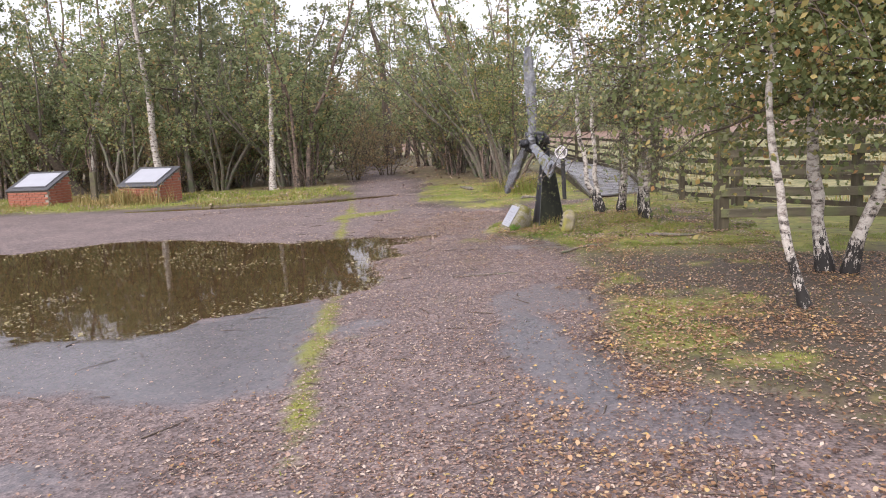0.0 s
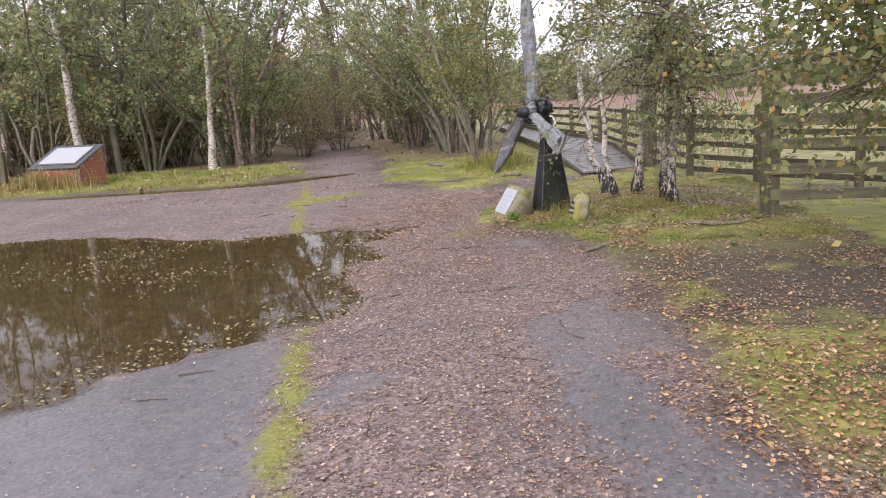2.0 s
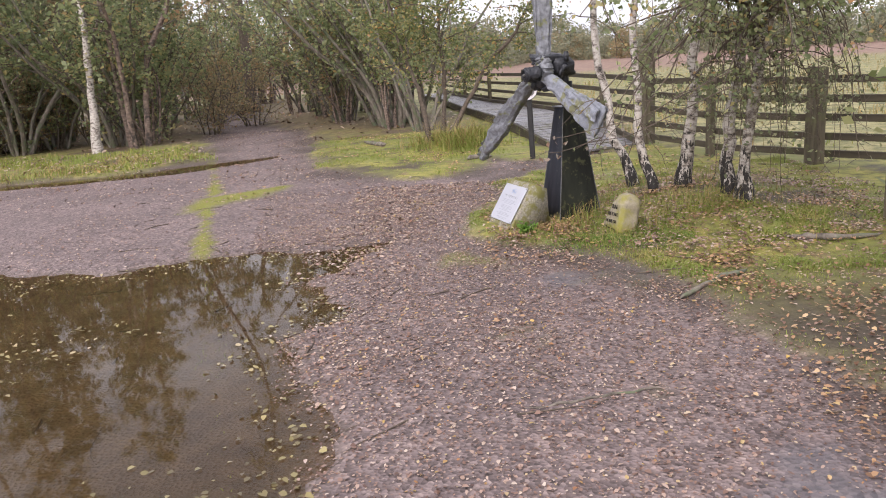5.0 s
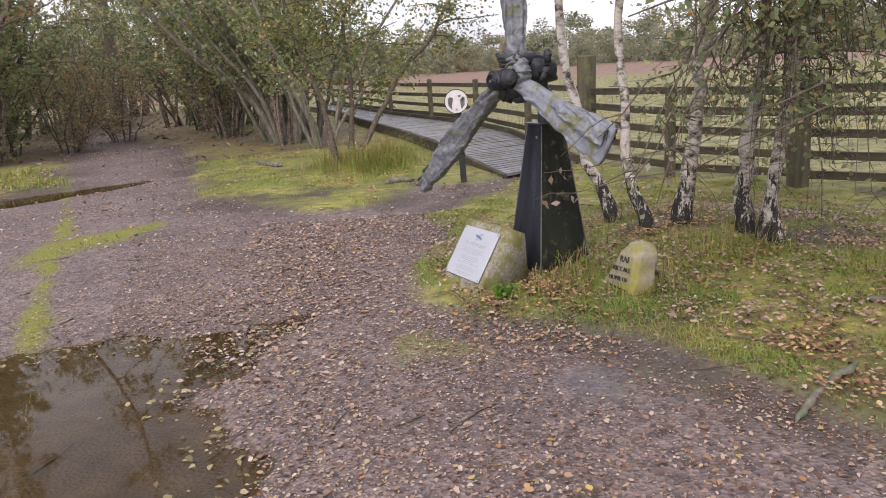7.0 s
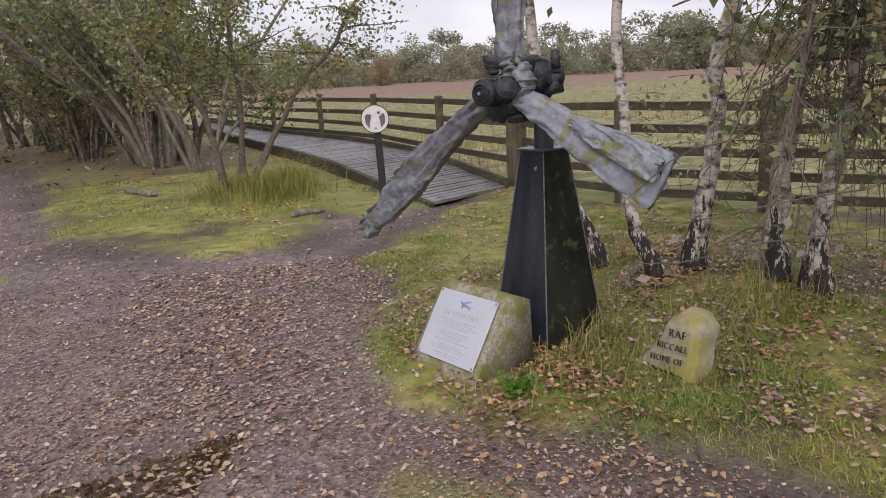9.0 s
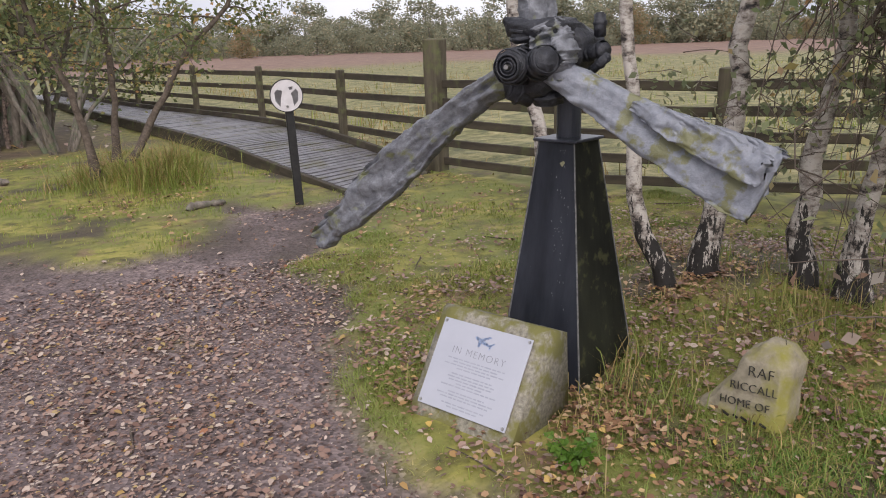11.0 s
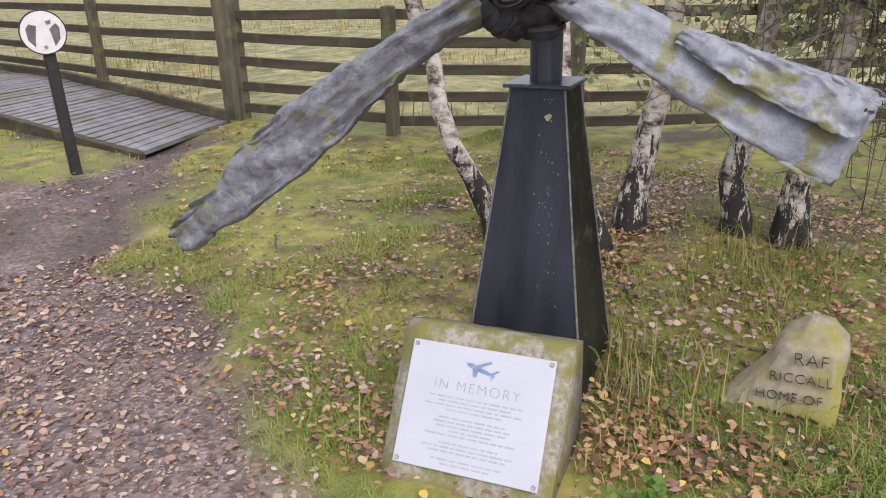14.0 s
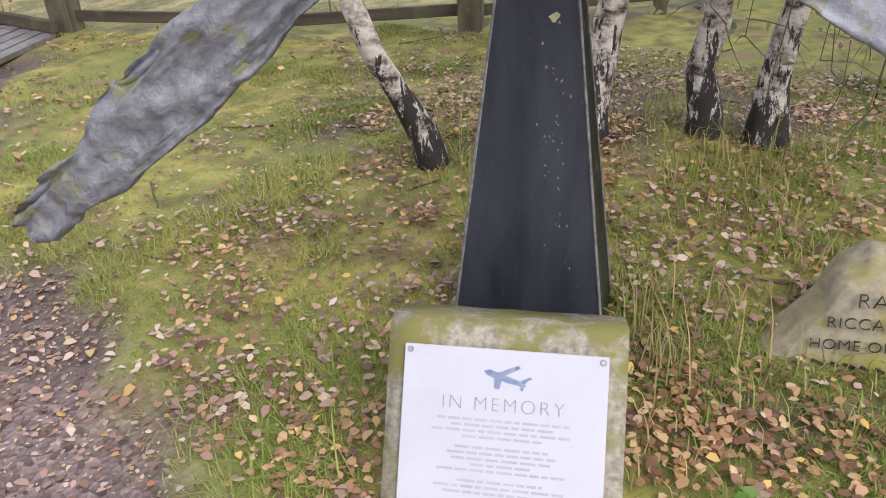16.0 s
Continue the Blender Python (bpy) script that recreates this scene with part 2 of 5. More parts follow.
# ---- mesh helpers ----
def mesh_object(name, verts, faces, mat, parent=None, smooth=False):
    """One mesh object from arrays; faces all of one length, or a list of faces."""
    me = bpy.data.meshes.new(name)
    if isinstance(faces, np.ndarray):
        k = faces.shape[1]
        me.vertices.add(len(verts))
        me.vertices.foreach_set("co", np.asarray(verts, dtype=np.float32).ravel())
        me.loops.add(faces.size)
        me.loops.foreach_set("vertex_index", faces.astype(np.int32).ravel())
        me.polygons.add(len(faces))
        me.polygons.foreach_set("loop_start", np.arange(0, faces.size, k, dtype=np.int32))
        me.update(calc_edges=True)
    else:
        me.from_pydata([tuple(v) for v in verts], [], [tuple(f) for f in faces])
        me.update()
    me.materials.append(mat)
    if smooth:
        me.polygons.foreach_set("use_smooth", np.ones(len(me.polygons), dtype=bool))
    ob = new(name, me)
    ob.parent = parent
    return ob


def part(name, bm, mat, parent=None, label="", smooth=False):
    me = bpy.data.meshes.new(name)
    bmesh.ops.recalc_face_normals(bm, faces=bm.faces[:])
    bm.to_mesh(me)
    bm.free()
    me.materials.append(mat)
    if smooth:
        for p in me.polygons:
            p.use_smooth = True
    ob = new(name, me)
    ob.parent = parent
    return tagged(ob, label)


def box(size, at=(0, 0, 0), bevel=0.0, rot=(0, 0, 0), bm=None, rough=0.0):
    """A bevelled box about a centre; rot in degrees."""
    bm2 = bmesh.new()
    bmesh.ops.create_cube(bm2, size=1)
    bmesh.ops.scale(bm2, vec=size, verts=bm2.verts)
    if bevel:
        bmesh.ops.bevel(bm2, geom=bm2.edges[:], offset=bevel, segments=1, affect="EDGES")
    if rough:
        for v in bm2.verts:
            v.co += noise.noise_vector(v.co * 7 + Vector(at)) * rough
    bmesh.ops.transform(bm2, matrix=pose(*at, *rot), verts=bm2.verts)
    if bm is None:
        return bm2
    me = bpy.data.meshes.new("tmp")
    bm2.to_mesh(me)
    bm2.free()
    bm.from_mesh(me)
    bpy.data.meshes.remove(me)
    return bm


def rod(r1, r2, length, m=None, seg=20, bevel=0.0):
    bm = bmesh.new()
    bmesh.ops.create_cone(bm, cap_ends=True, segments=seg, radius1=r1, radius2=r2, depth=length)
    if bevel:
        bmesh.ops.bevel(bm, geom=[e for e in bm.edges if abs(e.verts[0].co.z - e.verts[1].co.z) < 1e-5], offset=bevel, segments=2, affect="EDGES")
    if m is not None:
        bmesh.ops.transform(bm, matrix=m, verts=bm.verts)
    return bm


def empty(name, m, label, category, group="", kind=""):
    ob = new(name)
    ob.matrix_world = m
    ob.empty_display_size = 0.1
    return tagged(ob, label, category, group, kind)


rng = np.random.default_rng(7)


class Limbs:
    """Collects tapered tubes, and knows where their tips are."""
    def __init__(self):
        self.v, self.f, self.foot, self.n = [], [], [], 0

    def tube(self, pts, radii, seg=6, foot=None):
        pts = np.asarray(pts, float)
        k = len(pts)
        tang = np.gradient(pts, axis=0)
        tang /= np.linalg.norm(tang, axis=1)[:, None] + 1e-9
        ref = np.array([1.0, 0.3, 0.1]) if abs(tang[0][2]) > 0.8 else np.array([0, 0, 1.0])
        a = np.cross(tang, ref)
        a /= np.linalg.norm(a, axis=1)[:, None] + 1e-9
        b = np.cross(tang, a)
        ang = np.linspace(0, 2 * np.pi, seg, endpoint=False)
        ring = pts[:, None, :] + np.asarray(radii)[:, None, None] * (np.cos(ang)[None, :, None] * a[:, None, :] + np.sin(ang)[None, :, None] * b[:, None, :])
        idx = np.arange(k * seg).reshape(k, seg) + self.n
        q = np.stack([idx[:-1], np.roll(idx[:-1], -1, 1), np.roll(idx[1:], -1, 1), idx[1:]], -1).reshape(-1, 4)
        self.v.append(ring.reshape(-1, 3))
        self.f.append(q)
        self.foot.append(np.zeros(k * seg) if foot is None else np.repeat(foot, seg))
        self.n += k * seg

    def build(self, name, mat, parent=None, foot=False):
        ob = mesh_object(name, np.concatenate(self.v), np.concatenate(self.f), mat, parent, True)
        if foot:
            at = ob.data.attributes.new("foot", "FLOAT", "POINT")
            at.data.foreach_set("value", np.concatenate(self.foot).astype(np.float32))
        return ob


def leaf_mesh(name, centres, size, mat, parent=None, droop=0.5, jitter=0.35, r=None):
    """Small folded leaves, pointed at both ends, at the given places."""
    r = r or rng
    n = len(centres)
    d = r.normal(size=(n, 3))
    d[:, 2] = d[:, 2] * 0.6 - droop
    d /= np.linalg.norm(d, axis=1)[:, None]
    side = np.cross(d, r.normal(size=(n, 3)))
    side /= np.linalg.norm(side, axis=1)[:, None] + 1e-9
    nrm = np.cross(d, side)
    s = (size * (1 + jitter * r.uniform(-1, 1, n)))[:, None]
    c = np.asarray(centres)
    v = np.stack([c - d * s * 0.5, c + side * s * 0.36 + nrm * s * 0.1, c + d * s * 0.6, c - side * s * 0.36 + nrm * s * 0.1], 1).reshape(-1, 3)
    return mesh_object(name, v, np.arange(4 * n).reshape(n, 4), mat, parent)


def wander(start, direction, length, steps, r, wobble=0.25, sag=0.0):
    p, d = np.array(start, float), np.array(direction, float)
    d /= np.linalg.norm(d)
    out = [p.copy()]
    for i in range(steps):
        d = d + r.normal(size=3) * wobble * 0.5 + np.array([0, 0, -sag])
        d /= np.linalg.norm(d)
        p = p + d * length / steps
        out.append(p.copy())
    return np.array(out)


def grow(limbs, spine, radius, r, branches, reach, leaves_per_twig, low=0.3, sag=0.06, spread=0.35, twigs=4, rise=0.5):
    """Side branches and twigs along a spine; returns places for leaves."""
    places = []
    k = len(spine)
    seglen = np.linalg.norm(np.diff(spine, axis=0), axis=1)
    cum = np.concatenate([[0], np.cumsum(seglen)])
    for i in range(branches):
        u = low + (1 - low) * (i + r.uniform(0, 1)) / branches
        at = np.array([np.interp(u * cum[-1], cum, spine[:, c]) for c in range(3)])
        az = r.uniform(0, 2 * np.pi)
        ln = reach * (1.15 - u * 0.75) * r.uniform(0.6, 1.2)
        br = wander(at, (math.cos(az), math.sin(az), rise * r.uniform(0.3, 1.4)), ln, 5, r, 0.35, sag)
        rad = max(0.006, radius * (1 - u) * 0.3 + 0.005)
        limbs.tube(br, np.linspace(rad, rad * 0.35, 6), 4)
        for j in range(twigs):
            w = r.uniform(0.3, 1.0)
            p0 = br[min(5, int(w * 5))]
            tw = wander(p0, (r.normal(), r.normal(), r.normal() * 0.5 - 0.1), ln * 0.38, 3, r, 0.5, sag * 2.5)
            limbs.tube(tw, np.linspace(rad * 0.4, 0.003, 4), 3)
            m = leaves_per_twig
            q = tw[r.integers(0, 4, m)] + r.normal(size=(m, 3)) * spread * ln * 0.22
            places.append(q)
    return np.concatenate(places) if places else np.zeros((0, 3))


# ---- ground: one sheet, dense where the walk passes ----
def lattice(x, y, seed):
    i, j = np.floor(x).astype(int), np.floor(y).astype(int)
    fx, fy = x - i, y - j
    fx, fy = fx * fx * (3 - 2 * fx), fy * fy * (3 - 2 * fy)
    def h(a, b):
        v = (a * 374761393 + b * 668265263 + seed * 974711) & 0x7FFFFFFF
        v = ((v ^ (v >> 13)) * 1274126177) & 0x7FFFFFFF
        return (v % 10007) / 10007.0
    return (h(i, j) * (1 - fx) + h(i + 1, j) * fx) * (1 - fy) + (h(i, j + 1) * (1 - fx) + h(i + 1, j + 1) * fx) * fy


def fractal(x, y, scale, seed, octaves=4):
    out, amp, tot = 0, 1.0, 0
    for o in range(octaves):
        out = out + amp * lattice(x * scale * 2 ** o + 31.7 * o, y * scale * 2 ** o + 17.3 * o, seed + o)
        tot += amp
        amp *= 0.5
    return out / tot - 0.5


def inside_depth(x, y, poly):
    """Signed distance to a closed outline, positive inside."""
    p = np.array(poly, float)
    q = np.roll(p, -1, 0)
    best = np.full(x.shape, 1e9)
    odd = np.zeros(x.shape, bool)
    for (ax, ay), (bx, by) in zip(p, q):
        dx, dy = bx - ax, by - ay
        t = np.clip(((x - ax) * dx + (y - ay) * dy) / (dx * dx + dy * dy + 1e-9), 0, 1)
        best = np.minimum(best, np.hypot(x - ax - t * dx, y - ay - t * dy))
        if ay != by:
            odd ^= ((ay > y) != (by > y)) & (x < dx * (y - ay) / (by - ay) + ax)
    return np.where(odd, best, -best)


def line_distance(x, y, pts):
    best = np.full(x.shape, 1e9)
    for (ax, ay), (bx, by) in zip(pts[:-1], pts[1:]):
        dx, dy = bx - ax, by - ay
        t = np.clip(((x - ax) * dx + (y - ay) * dy) / (dx * dx + dy * dy), 0, 1)
        best = np.minimum(best, np.hypot(x - ax - t * dx, y - ay - t * dy))
    return best


def step01(v, a, b):
    t = np.clip((v - a) / (b - a), 0, 1)
    return t * t * (3 - 2 * t)


HARD = [(7.5, -9), (6.6, 0.6), (4.75, 2.7), (4.05, 3.3), (3.65, 3.75), (3.62, 5.2), (3.45, 7.0), (3.0, 8.1), (2.7, 8.75), (2.35, 9.2), (1.9, 9.5), (1.75, 10.0),
        (1.75, 10.5), (1.9, 11.1), (2.1, 11.8), (2.0, 12.7), (2.6, 13.7), (3.9, 14.9), (3.3, 15.0), (2.5, 14.6), (1.9, 15.0), (1.6, 13.6), (0.9, 13.5), (0.0, 14.0), (-0.7, 15.2),
        (-1.3, 17.2), (-2.4, 22.5), (-4.6, 26.5), (-7.2, 35), (-9, 44), (-10.4, 44), (-8.4, 31), (-5.9, 24), (-4.3, 19.5), (-3.3, 17.2), (-4.4, 16.05), (-6.8, 15.55), (-10.7, 15.05), (-19, 14.4), (-30, 13), (-30, -9)]
PUDDLE = [(-9.5, 8.2), (-6, 8.5), (-5, 9.8), (-3.8, 9.95), (-2.8, 9.6), (-2.1, 9.35), (-1.4, 9.35), (-0.55, 9.75), (0.1, 9.75), (0.95, 9.95), (0.85, 9.55), (0.65, 9.2), (0.42, 8.75), (0.7, 8.25), (0.86, 8.0), (0.5, 7.6), (0.5, 7.25), (0.75, 6.8), (1.02, 6.3), (1.06, 5.75),
          (0.7, 5.5), (0.15, 4.9), (-0.2, 4.6), (-0.35, 4.15), (-0.6, 3.9), (-1.45, 3.72), (-2.5, 4.4), (-4, 4.3), (-9.5, 3.9)]
PUDDLE_FAR = [(-8.5, 15.05), (-6.6, 15.5), (-4.5, 16.1), (-2.9, 17.1), (-2.0, 17.6), (-2.2, 16.9), (-3.4, 15.7), (-5.0, 15.2), (-6.6, 14.9), (-8.4, 14.75)]
WET = [(-9, 3.4), (-1.6, 4.1), (-0.2, 4.6), (0.65, 5.5), (0.95, 4.6), (1.25, 3.6), (1.45, 2.8), (1.0, 2.35), (-0.5, 2.5), (-4, 2.2), (-9, 2.2)]
WET_B = [(2.6, 4.95), (3.1, 4.8), (3.3, 4.1), (3.75, 3.3), (3.8, 2.6), (3.75, 1.9), (3.45, 1.8), (3.3, 2.6), (2.9, 3.2), (2.6, 3.7)]
SEAM = [(2.3, 0.4), (1.94, 1.75), (1.32, 3.58), (0.72, 5.75), (0.1, 7.5), (-0.89, 10.1), (-1.5, 12.0), (-2.3, 14.6), (-4.6, 21)]
MOSS_PATCH = [(-1.75, 11.7), (-0.95, 12.9), (-0.75, 13.6), (-1.3, 13.4), (-1.9, 12.9)]
MEM = (2.54, 10.43)


def axis(lo, hi, fine, far):
    mid = np.arange(lo, hi + fine, fine)
    up, dn, s = [hi + fine], [lo], fine
    while up[-1] < far:
        s *= 1.13
        up.append(up[-1] + s)
    s = fine
    while dn[-1] > -far:
        s *= 1.13
        dn.append(dn[-1] - s)
    return np.concatenate([np.array(dn[:0:-1]), mid, np.array(up)])


def masks(x, y):
    w1 = fractal(x, y, 1.1, 3) * 0.9
    w2 = fractal(x, y, 4.0, 11) * 0.5
    grass = 1 - step01(inside_depth(x, y, HARD) + w1 * 0.6 + w2 * 0.5, -0.12, 0.16)
    pud = step01(np.maximum(inside_depth(x, y, PUDDLE) + w2 * 0.8 + w1 * 0.25, inside_depth(x, y, PUDDLE_FAR) + w2 * 0.3), -0.14, 0.14)
    wet = step01(np.maximum(inside_depth(x, y, WET) + w1 * 0.5 + w2 * 0.5, inside_depth(x, y, WET_B) + w1 * 0.6 + w2 * 0.8), -0.12, 0.2)
    wet = np.maximum(wet, 0.75 * step01(fractal(x, y, 0.75, 55) + w2 * 0.35, 0.17, 0.27) * step01(x, -0.4, 0.4) * (1 - grass))
    d = line_distance(x, y, SEAM)
    moss = step01(0.075 + w2 * 0.38 + w1 * 0.16 - d, 0.0, 0.05)
    moss = np.maximum(moss, step01(inside_depth(x, y, MOSS_PATCH) + w2 * 0.6, -0.1, 0.15))
    moss = np.maximum(moss, 0.6 * step01(w1 + w2 * 0.7, 0.19, 0.36) * step01(x, 0.5, 1.2) * (1 - grass))
    field = np.maximum(step01((x + y - 18.9) + w1, 0, 0.8) * step01(x - (4.6 - 0.16 * (y - 15)), 0, 0.5), np.maximum(step01(y + w1 * 6, 46, 56), step01(y, 26, 29) * step01(x - np.interp(y, [24, 31, 44, 60], [-5.0, -7.4, -9.8, -11]) + w1 * 2, 3.2, 4.5)))
    heather = field * step01(np.hypot(x, y) + w1 * 12, 55, 72)
    edge = inside_depth(x, y, HARD)
    dirt = (1 - field) * np.maximum(grass * step01(w1 * 1.1 + w2 * 0.8, 0.07, 0.26) * 0.9, 0.8 * np.exp(-((edge - 0.12) / (0.22 + 0.3 * step01(y, 12.5, 14.5))) ** 2) * step01(w1 + w2 * 1.2, -0.25, 0.15)) * (1 - pud)
    dirt = np.maximum(dirt, grass * step01(x, 2.4, 3.2) * step01(9.0 - y, 0, 2.0) * step01(fractal(x, y, 1.0, 33) + w2 * 0.6, -0.17, 0.0) * 0.95 * (1 - field))
    woods = 0.8 * step01(y + w1 * 4 - 19.5, 0, 3) * (1 - field) * grass * step01(2.2 - 0.14 * (y - 20) - x, 0, 1)
    litter = np.clip(np.exp(-np.hypot(x - 3.6, y - 10.4) ** 2 / 3.0) * 0.8 + woods + step01(x, 3.2, 4.4) * step01(5.6 - y, -2, 2), 0, 1)
    return grass, pud, wet, moss, field, heather, dirt, woods, litter


def height(x, y):
    grass, pud, wet, moss, field, heather, dirt, woods, litter = masks(x, y)
    near = 1 - step01(np.hypot(x - 1, y - 9), 25, 60)
    z = fractal(x, y, 2.5, 21) * 0.03 * near * grass + fractal(x, y, 0.35, 5) * 0.03 * near
    z = z + grass * 0.035 + moss * 0.012 - 0.055 * pud
    z = z + 0.17 * np.exp(-((x - 3.85) ** 2 + (y - 10.65) ** 2) / 1.1) + 0.17 * np.exp(-((x - 1.25) ** 2 + (y - 16.8) ** 2) / 0.4)
    z = z + field * fractal(x, y, 0.5, 9) * 0.22 + (1 - near) * fractal(x, y, 0.03, 2) * 0.8 * grass
    return z


xs, ys = axis(-6.0, 6.4, 0.075, 700), axis(0.4, 17.5, 0.075, 900)
gx, gy = np.meshgrid(xs, ys)
fx_, fy_ = gx.ravel(), gy.ravel()
gz = height(fx_, fy_)
nx, ny = len(xs), len(ys)
idx = np.arange(nx * ny).reshape(ny, nx)
gf = np.stack([idx[:-1, :-1], idx[:-1, 1:], idx[1:, 1:], idx[1:, :-1]], -1).reshape(-1, 4)


def ground_material():
    m, n, l, b = material("ground_mixed")
    co = n.new("ShaderNodeTexCoord")
    def att(nm):
        a = n.new("ShaderNodeAttribute")
        a.attribute_name = nm
        return a.outputs["Fac"]
    fine = noise_node(n, l, 55, 4, 0.7, co)
    mid = noise_node(n, l, 7, 5, 0.6, co)
    big = noise_node(n, l, 0.9, 4, 0.55, co)
    vor = n.new("ShaderNodeTexVoronoi")
    vor.inputs["Scale"].default_value = 48
    l.new(co.outputs["Object"], vor.inputs["Vector"])
    grav = ramp_node(n, [(0.0, (0.06, 0.045, 0.042)), (0.3, (0.17, 0.13, 0.125)), (0.62, (0.29, 0.23, 0.225)), (0.85, (0.40, 0.32, 0.30)), (1.0, (0.6, 0.5, 0.46))])
    l.new(vor.outputs["Color"], grav.inputs[0])
    tone = ramp_node(n, [(0.3, (0.62, 0.59, 0.60)), (0.72, (1.0, 0.95, 0.93))])
    l.new(big.outputs[0], tone.inputs[0])
    col = mix_node(n, l, 1.0, grav.outputs[0], tone.outputs[0], "MULTIPLY")
    specks = ramp_node(n, [(0.52, (0, 0, 0)), (0.62, (1, 1, 1))])
    l.new(mid.outputs[0], specks.inputs[0])
    col = mix_node(n, l, 0.3, col, mix_node(n, l, specks.outputs[0], (0.09, 0.07, 0.066), (0.27, 0.20, 0.175)))
    # wet tone, with a bluish sky sheen put into the base colour
    wet_sheen_col = mix_node(n, l, 0.65, col, (0.10, 0.105, 0.125))
    col = mix_node(n, l, att("wet"), col, wet_sheen_col)
    gr = ramp_node(n, [(0.32, (0.07, 0.06, 0.022)), (0.45, (0.18, 0.17, 0.042)), (0.56, (0.29, 0.27, 0.06)), (0.7, (0.38, 0.31, 0.11))])
    l.new(mid.outputs[0], gr.inputs[0])
    pat = noise_node(n, l, 1.3, 4, 0.6, co)
    pr = ramp_node(n, [(0.42, (0, 0, 0)), (0.6, (1, 1, 1))])
    l.new(pat.outputs[0], pr.inputs[0])
    gcol = mix_node(n, l, pr.outputs[0], gr.outputs[0], mix_node(n, l, mid.outputs[0], (0.11, 0.125, 0.025), (0.26, 0.27, 0.065)))
    thatch = noise_node(n, l, 2.4, 6, 0.7, co)
    tr_ = ramp_node(n, [(0.55, (0, 0, 0)), (0.66, (1, 1, 1))])
    l.new(thatch.outputs[0], tr_.inputs[0])
    gcol = mix_node(n, l, tr_.outputs[0], gcol, mix_node(n, l, fine.outputs[0], (0.08, 0.055, 0.03), (0.36, 0.25, 0.14)))
    col = mix_node(n, l, att("grass"), col, gcol)
    ms = ramp_node(n, [(0.3, (0.13, 0.14, 0.02)), (0.7, (0.27, 0.26, 0.05))])
    l.new(fine.outputs[0], ms.inputs[0])
    col = mix_node(n, l, att("moss"), col, ms.outputs[0])
    dr = ramp_node(n, [(0.3, (0.035, 0.026, 0.021)), (0.7, (0.10, 0.074, 0.06))])
    l.new(fine.outputs[0], dr.inputs[0])
    col = mix_node(n, l, att("dirt"), col, dr.outputs[0])
    wd = ramp_node(n, [(0.3, (0.08, 0.058, 0.04)), (0.7, (0.21, 0.14, 0.09))])
    l.new(mid.outputs[0], wd.inputs[0])
    col = mix_node(n, l, att("woods"), col, wd.outputs[0])
    tus = noise_node(n, l, 2.0, 8, 0.8, co, (1, 1.25, 1))
    fd = ramp_node(n, [(0.38, (0.07, 0.075, 0.025)), (0.47, (0.16, 0.155, 0.055)), (0.55, (0.27, 0.24, 0.10)), (0.66, (0.42, 0.36, 0.19))])
    l.new(tus.outputs[0], fd.inputs[0])
    col = mix_node(n, l, att("field"), col, fd.outputs[0])
    ht = ramp_node(n, [(0.3, (0.15, 0.085, 0.06)), (0.6, (0.25, 0.155, 0.11)), (0.8, (0.34, 0.26, 0.15))])
    l.new(big.outputs[0], ht.inputs[0])
    col = mix_node(n, l, att("heather"), col, ht.outputs[0])
    mud = ramp_node(n, [(0.3, (0.075, 0.058, 0.038)), (0.7, (0.16, 0.125, 0.085))])
    l.new(mid.outputs[0], mud.inputs[0])
    col = mix_node(n, l, att("puddle"), col, mud.outputs[0])
    l.new(col, b.inputs["Base Color"])
    rg = n.new("ShaderNodeMapRange")
    rg.inputs["To Min"].default_value, rg.inputs["To Max"].default_value = 0.78, 0.25
    l.new(att("wet"), rg.inputs[0])
    l.new(rg.outputs[0], b.inputs["Roughness"])
    hsum = n.new("ShaderNodeMath")
    hsum.operation = "ADD"
    bare = n.new("ShaderNodeMath")
    bare.operation = "SUBTRACT"
    bare.use_clamp = True
    bare.inputs[0].default_value = 1.0
    l.new(att("grass"), bare.inputs[1])
    stones = n.new("ShaderNodeMath")
    stones.operation = "MULTIPLY"
    l.new(vor.outputs["Distance"], stones.inputs[0])
    l.new(bare.outputs[0], stones.inputs[1])
    l.new(stones.outputs[0], hsum.inputs[0])
    l.new(mid.outputs[0], hsum.inputs[1])
    bump_node(n, l, b, hsum.outputs[0], 0.9, 0.011)
    flat = n.new("ShaderNodeMapRange")
    flat.inputs["To Min"].default_value, flat.inputs["To Max"].default_value = 0.9, 0.13
    l.new(att("wet"), flat.inputs[0])
    l.new(flat.outputs[0], b.inputs["Normal"].links[0].from_node.inputs["Strength"])
    return m


ground = mesh_object("ground", np.stack([fx_, fy_, gz], 1), gf, ground_material(), None, True)
tagged(ground, "worn gravelly path between mossy grass and open heath", "ground", "", "structure")
for nm, val in zip(("grass", "puddle", "wet", "moss", "field", "heather", "dirt", "woods", "litter"), masks(fx_, fy_)):
    at = ground.data.attributes.new(nm, "FLOAT", "POINT")
    at.data.foreach_set("value", val.astype(np.float32))


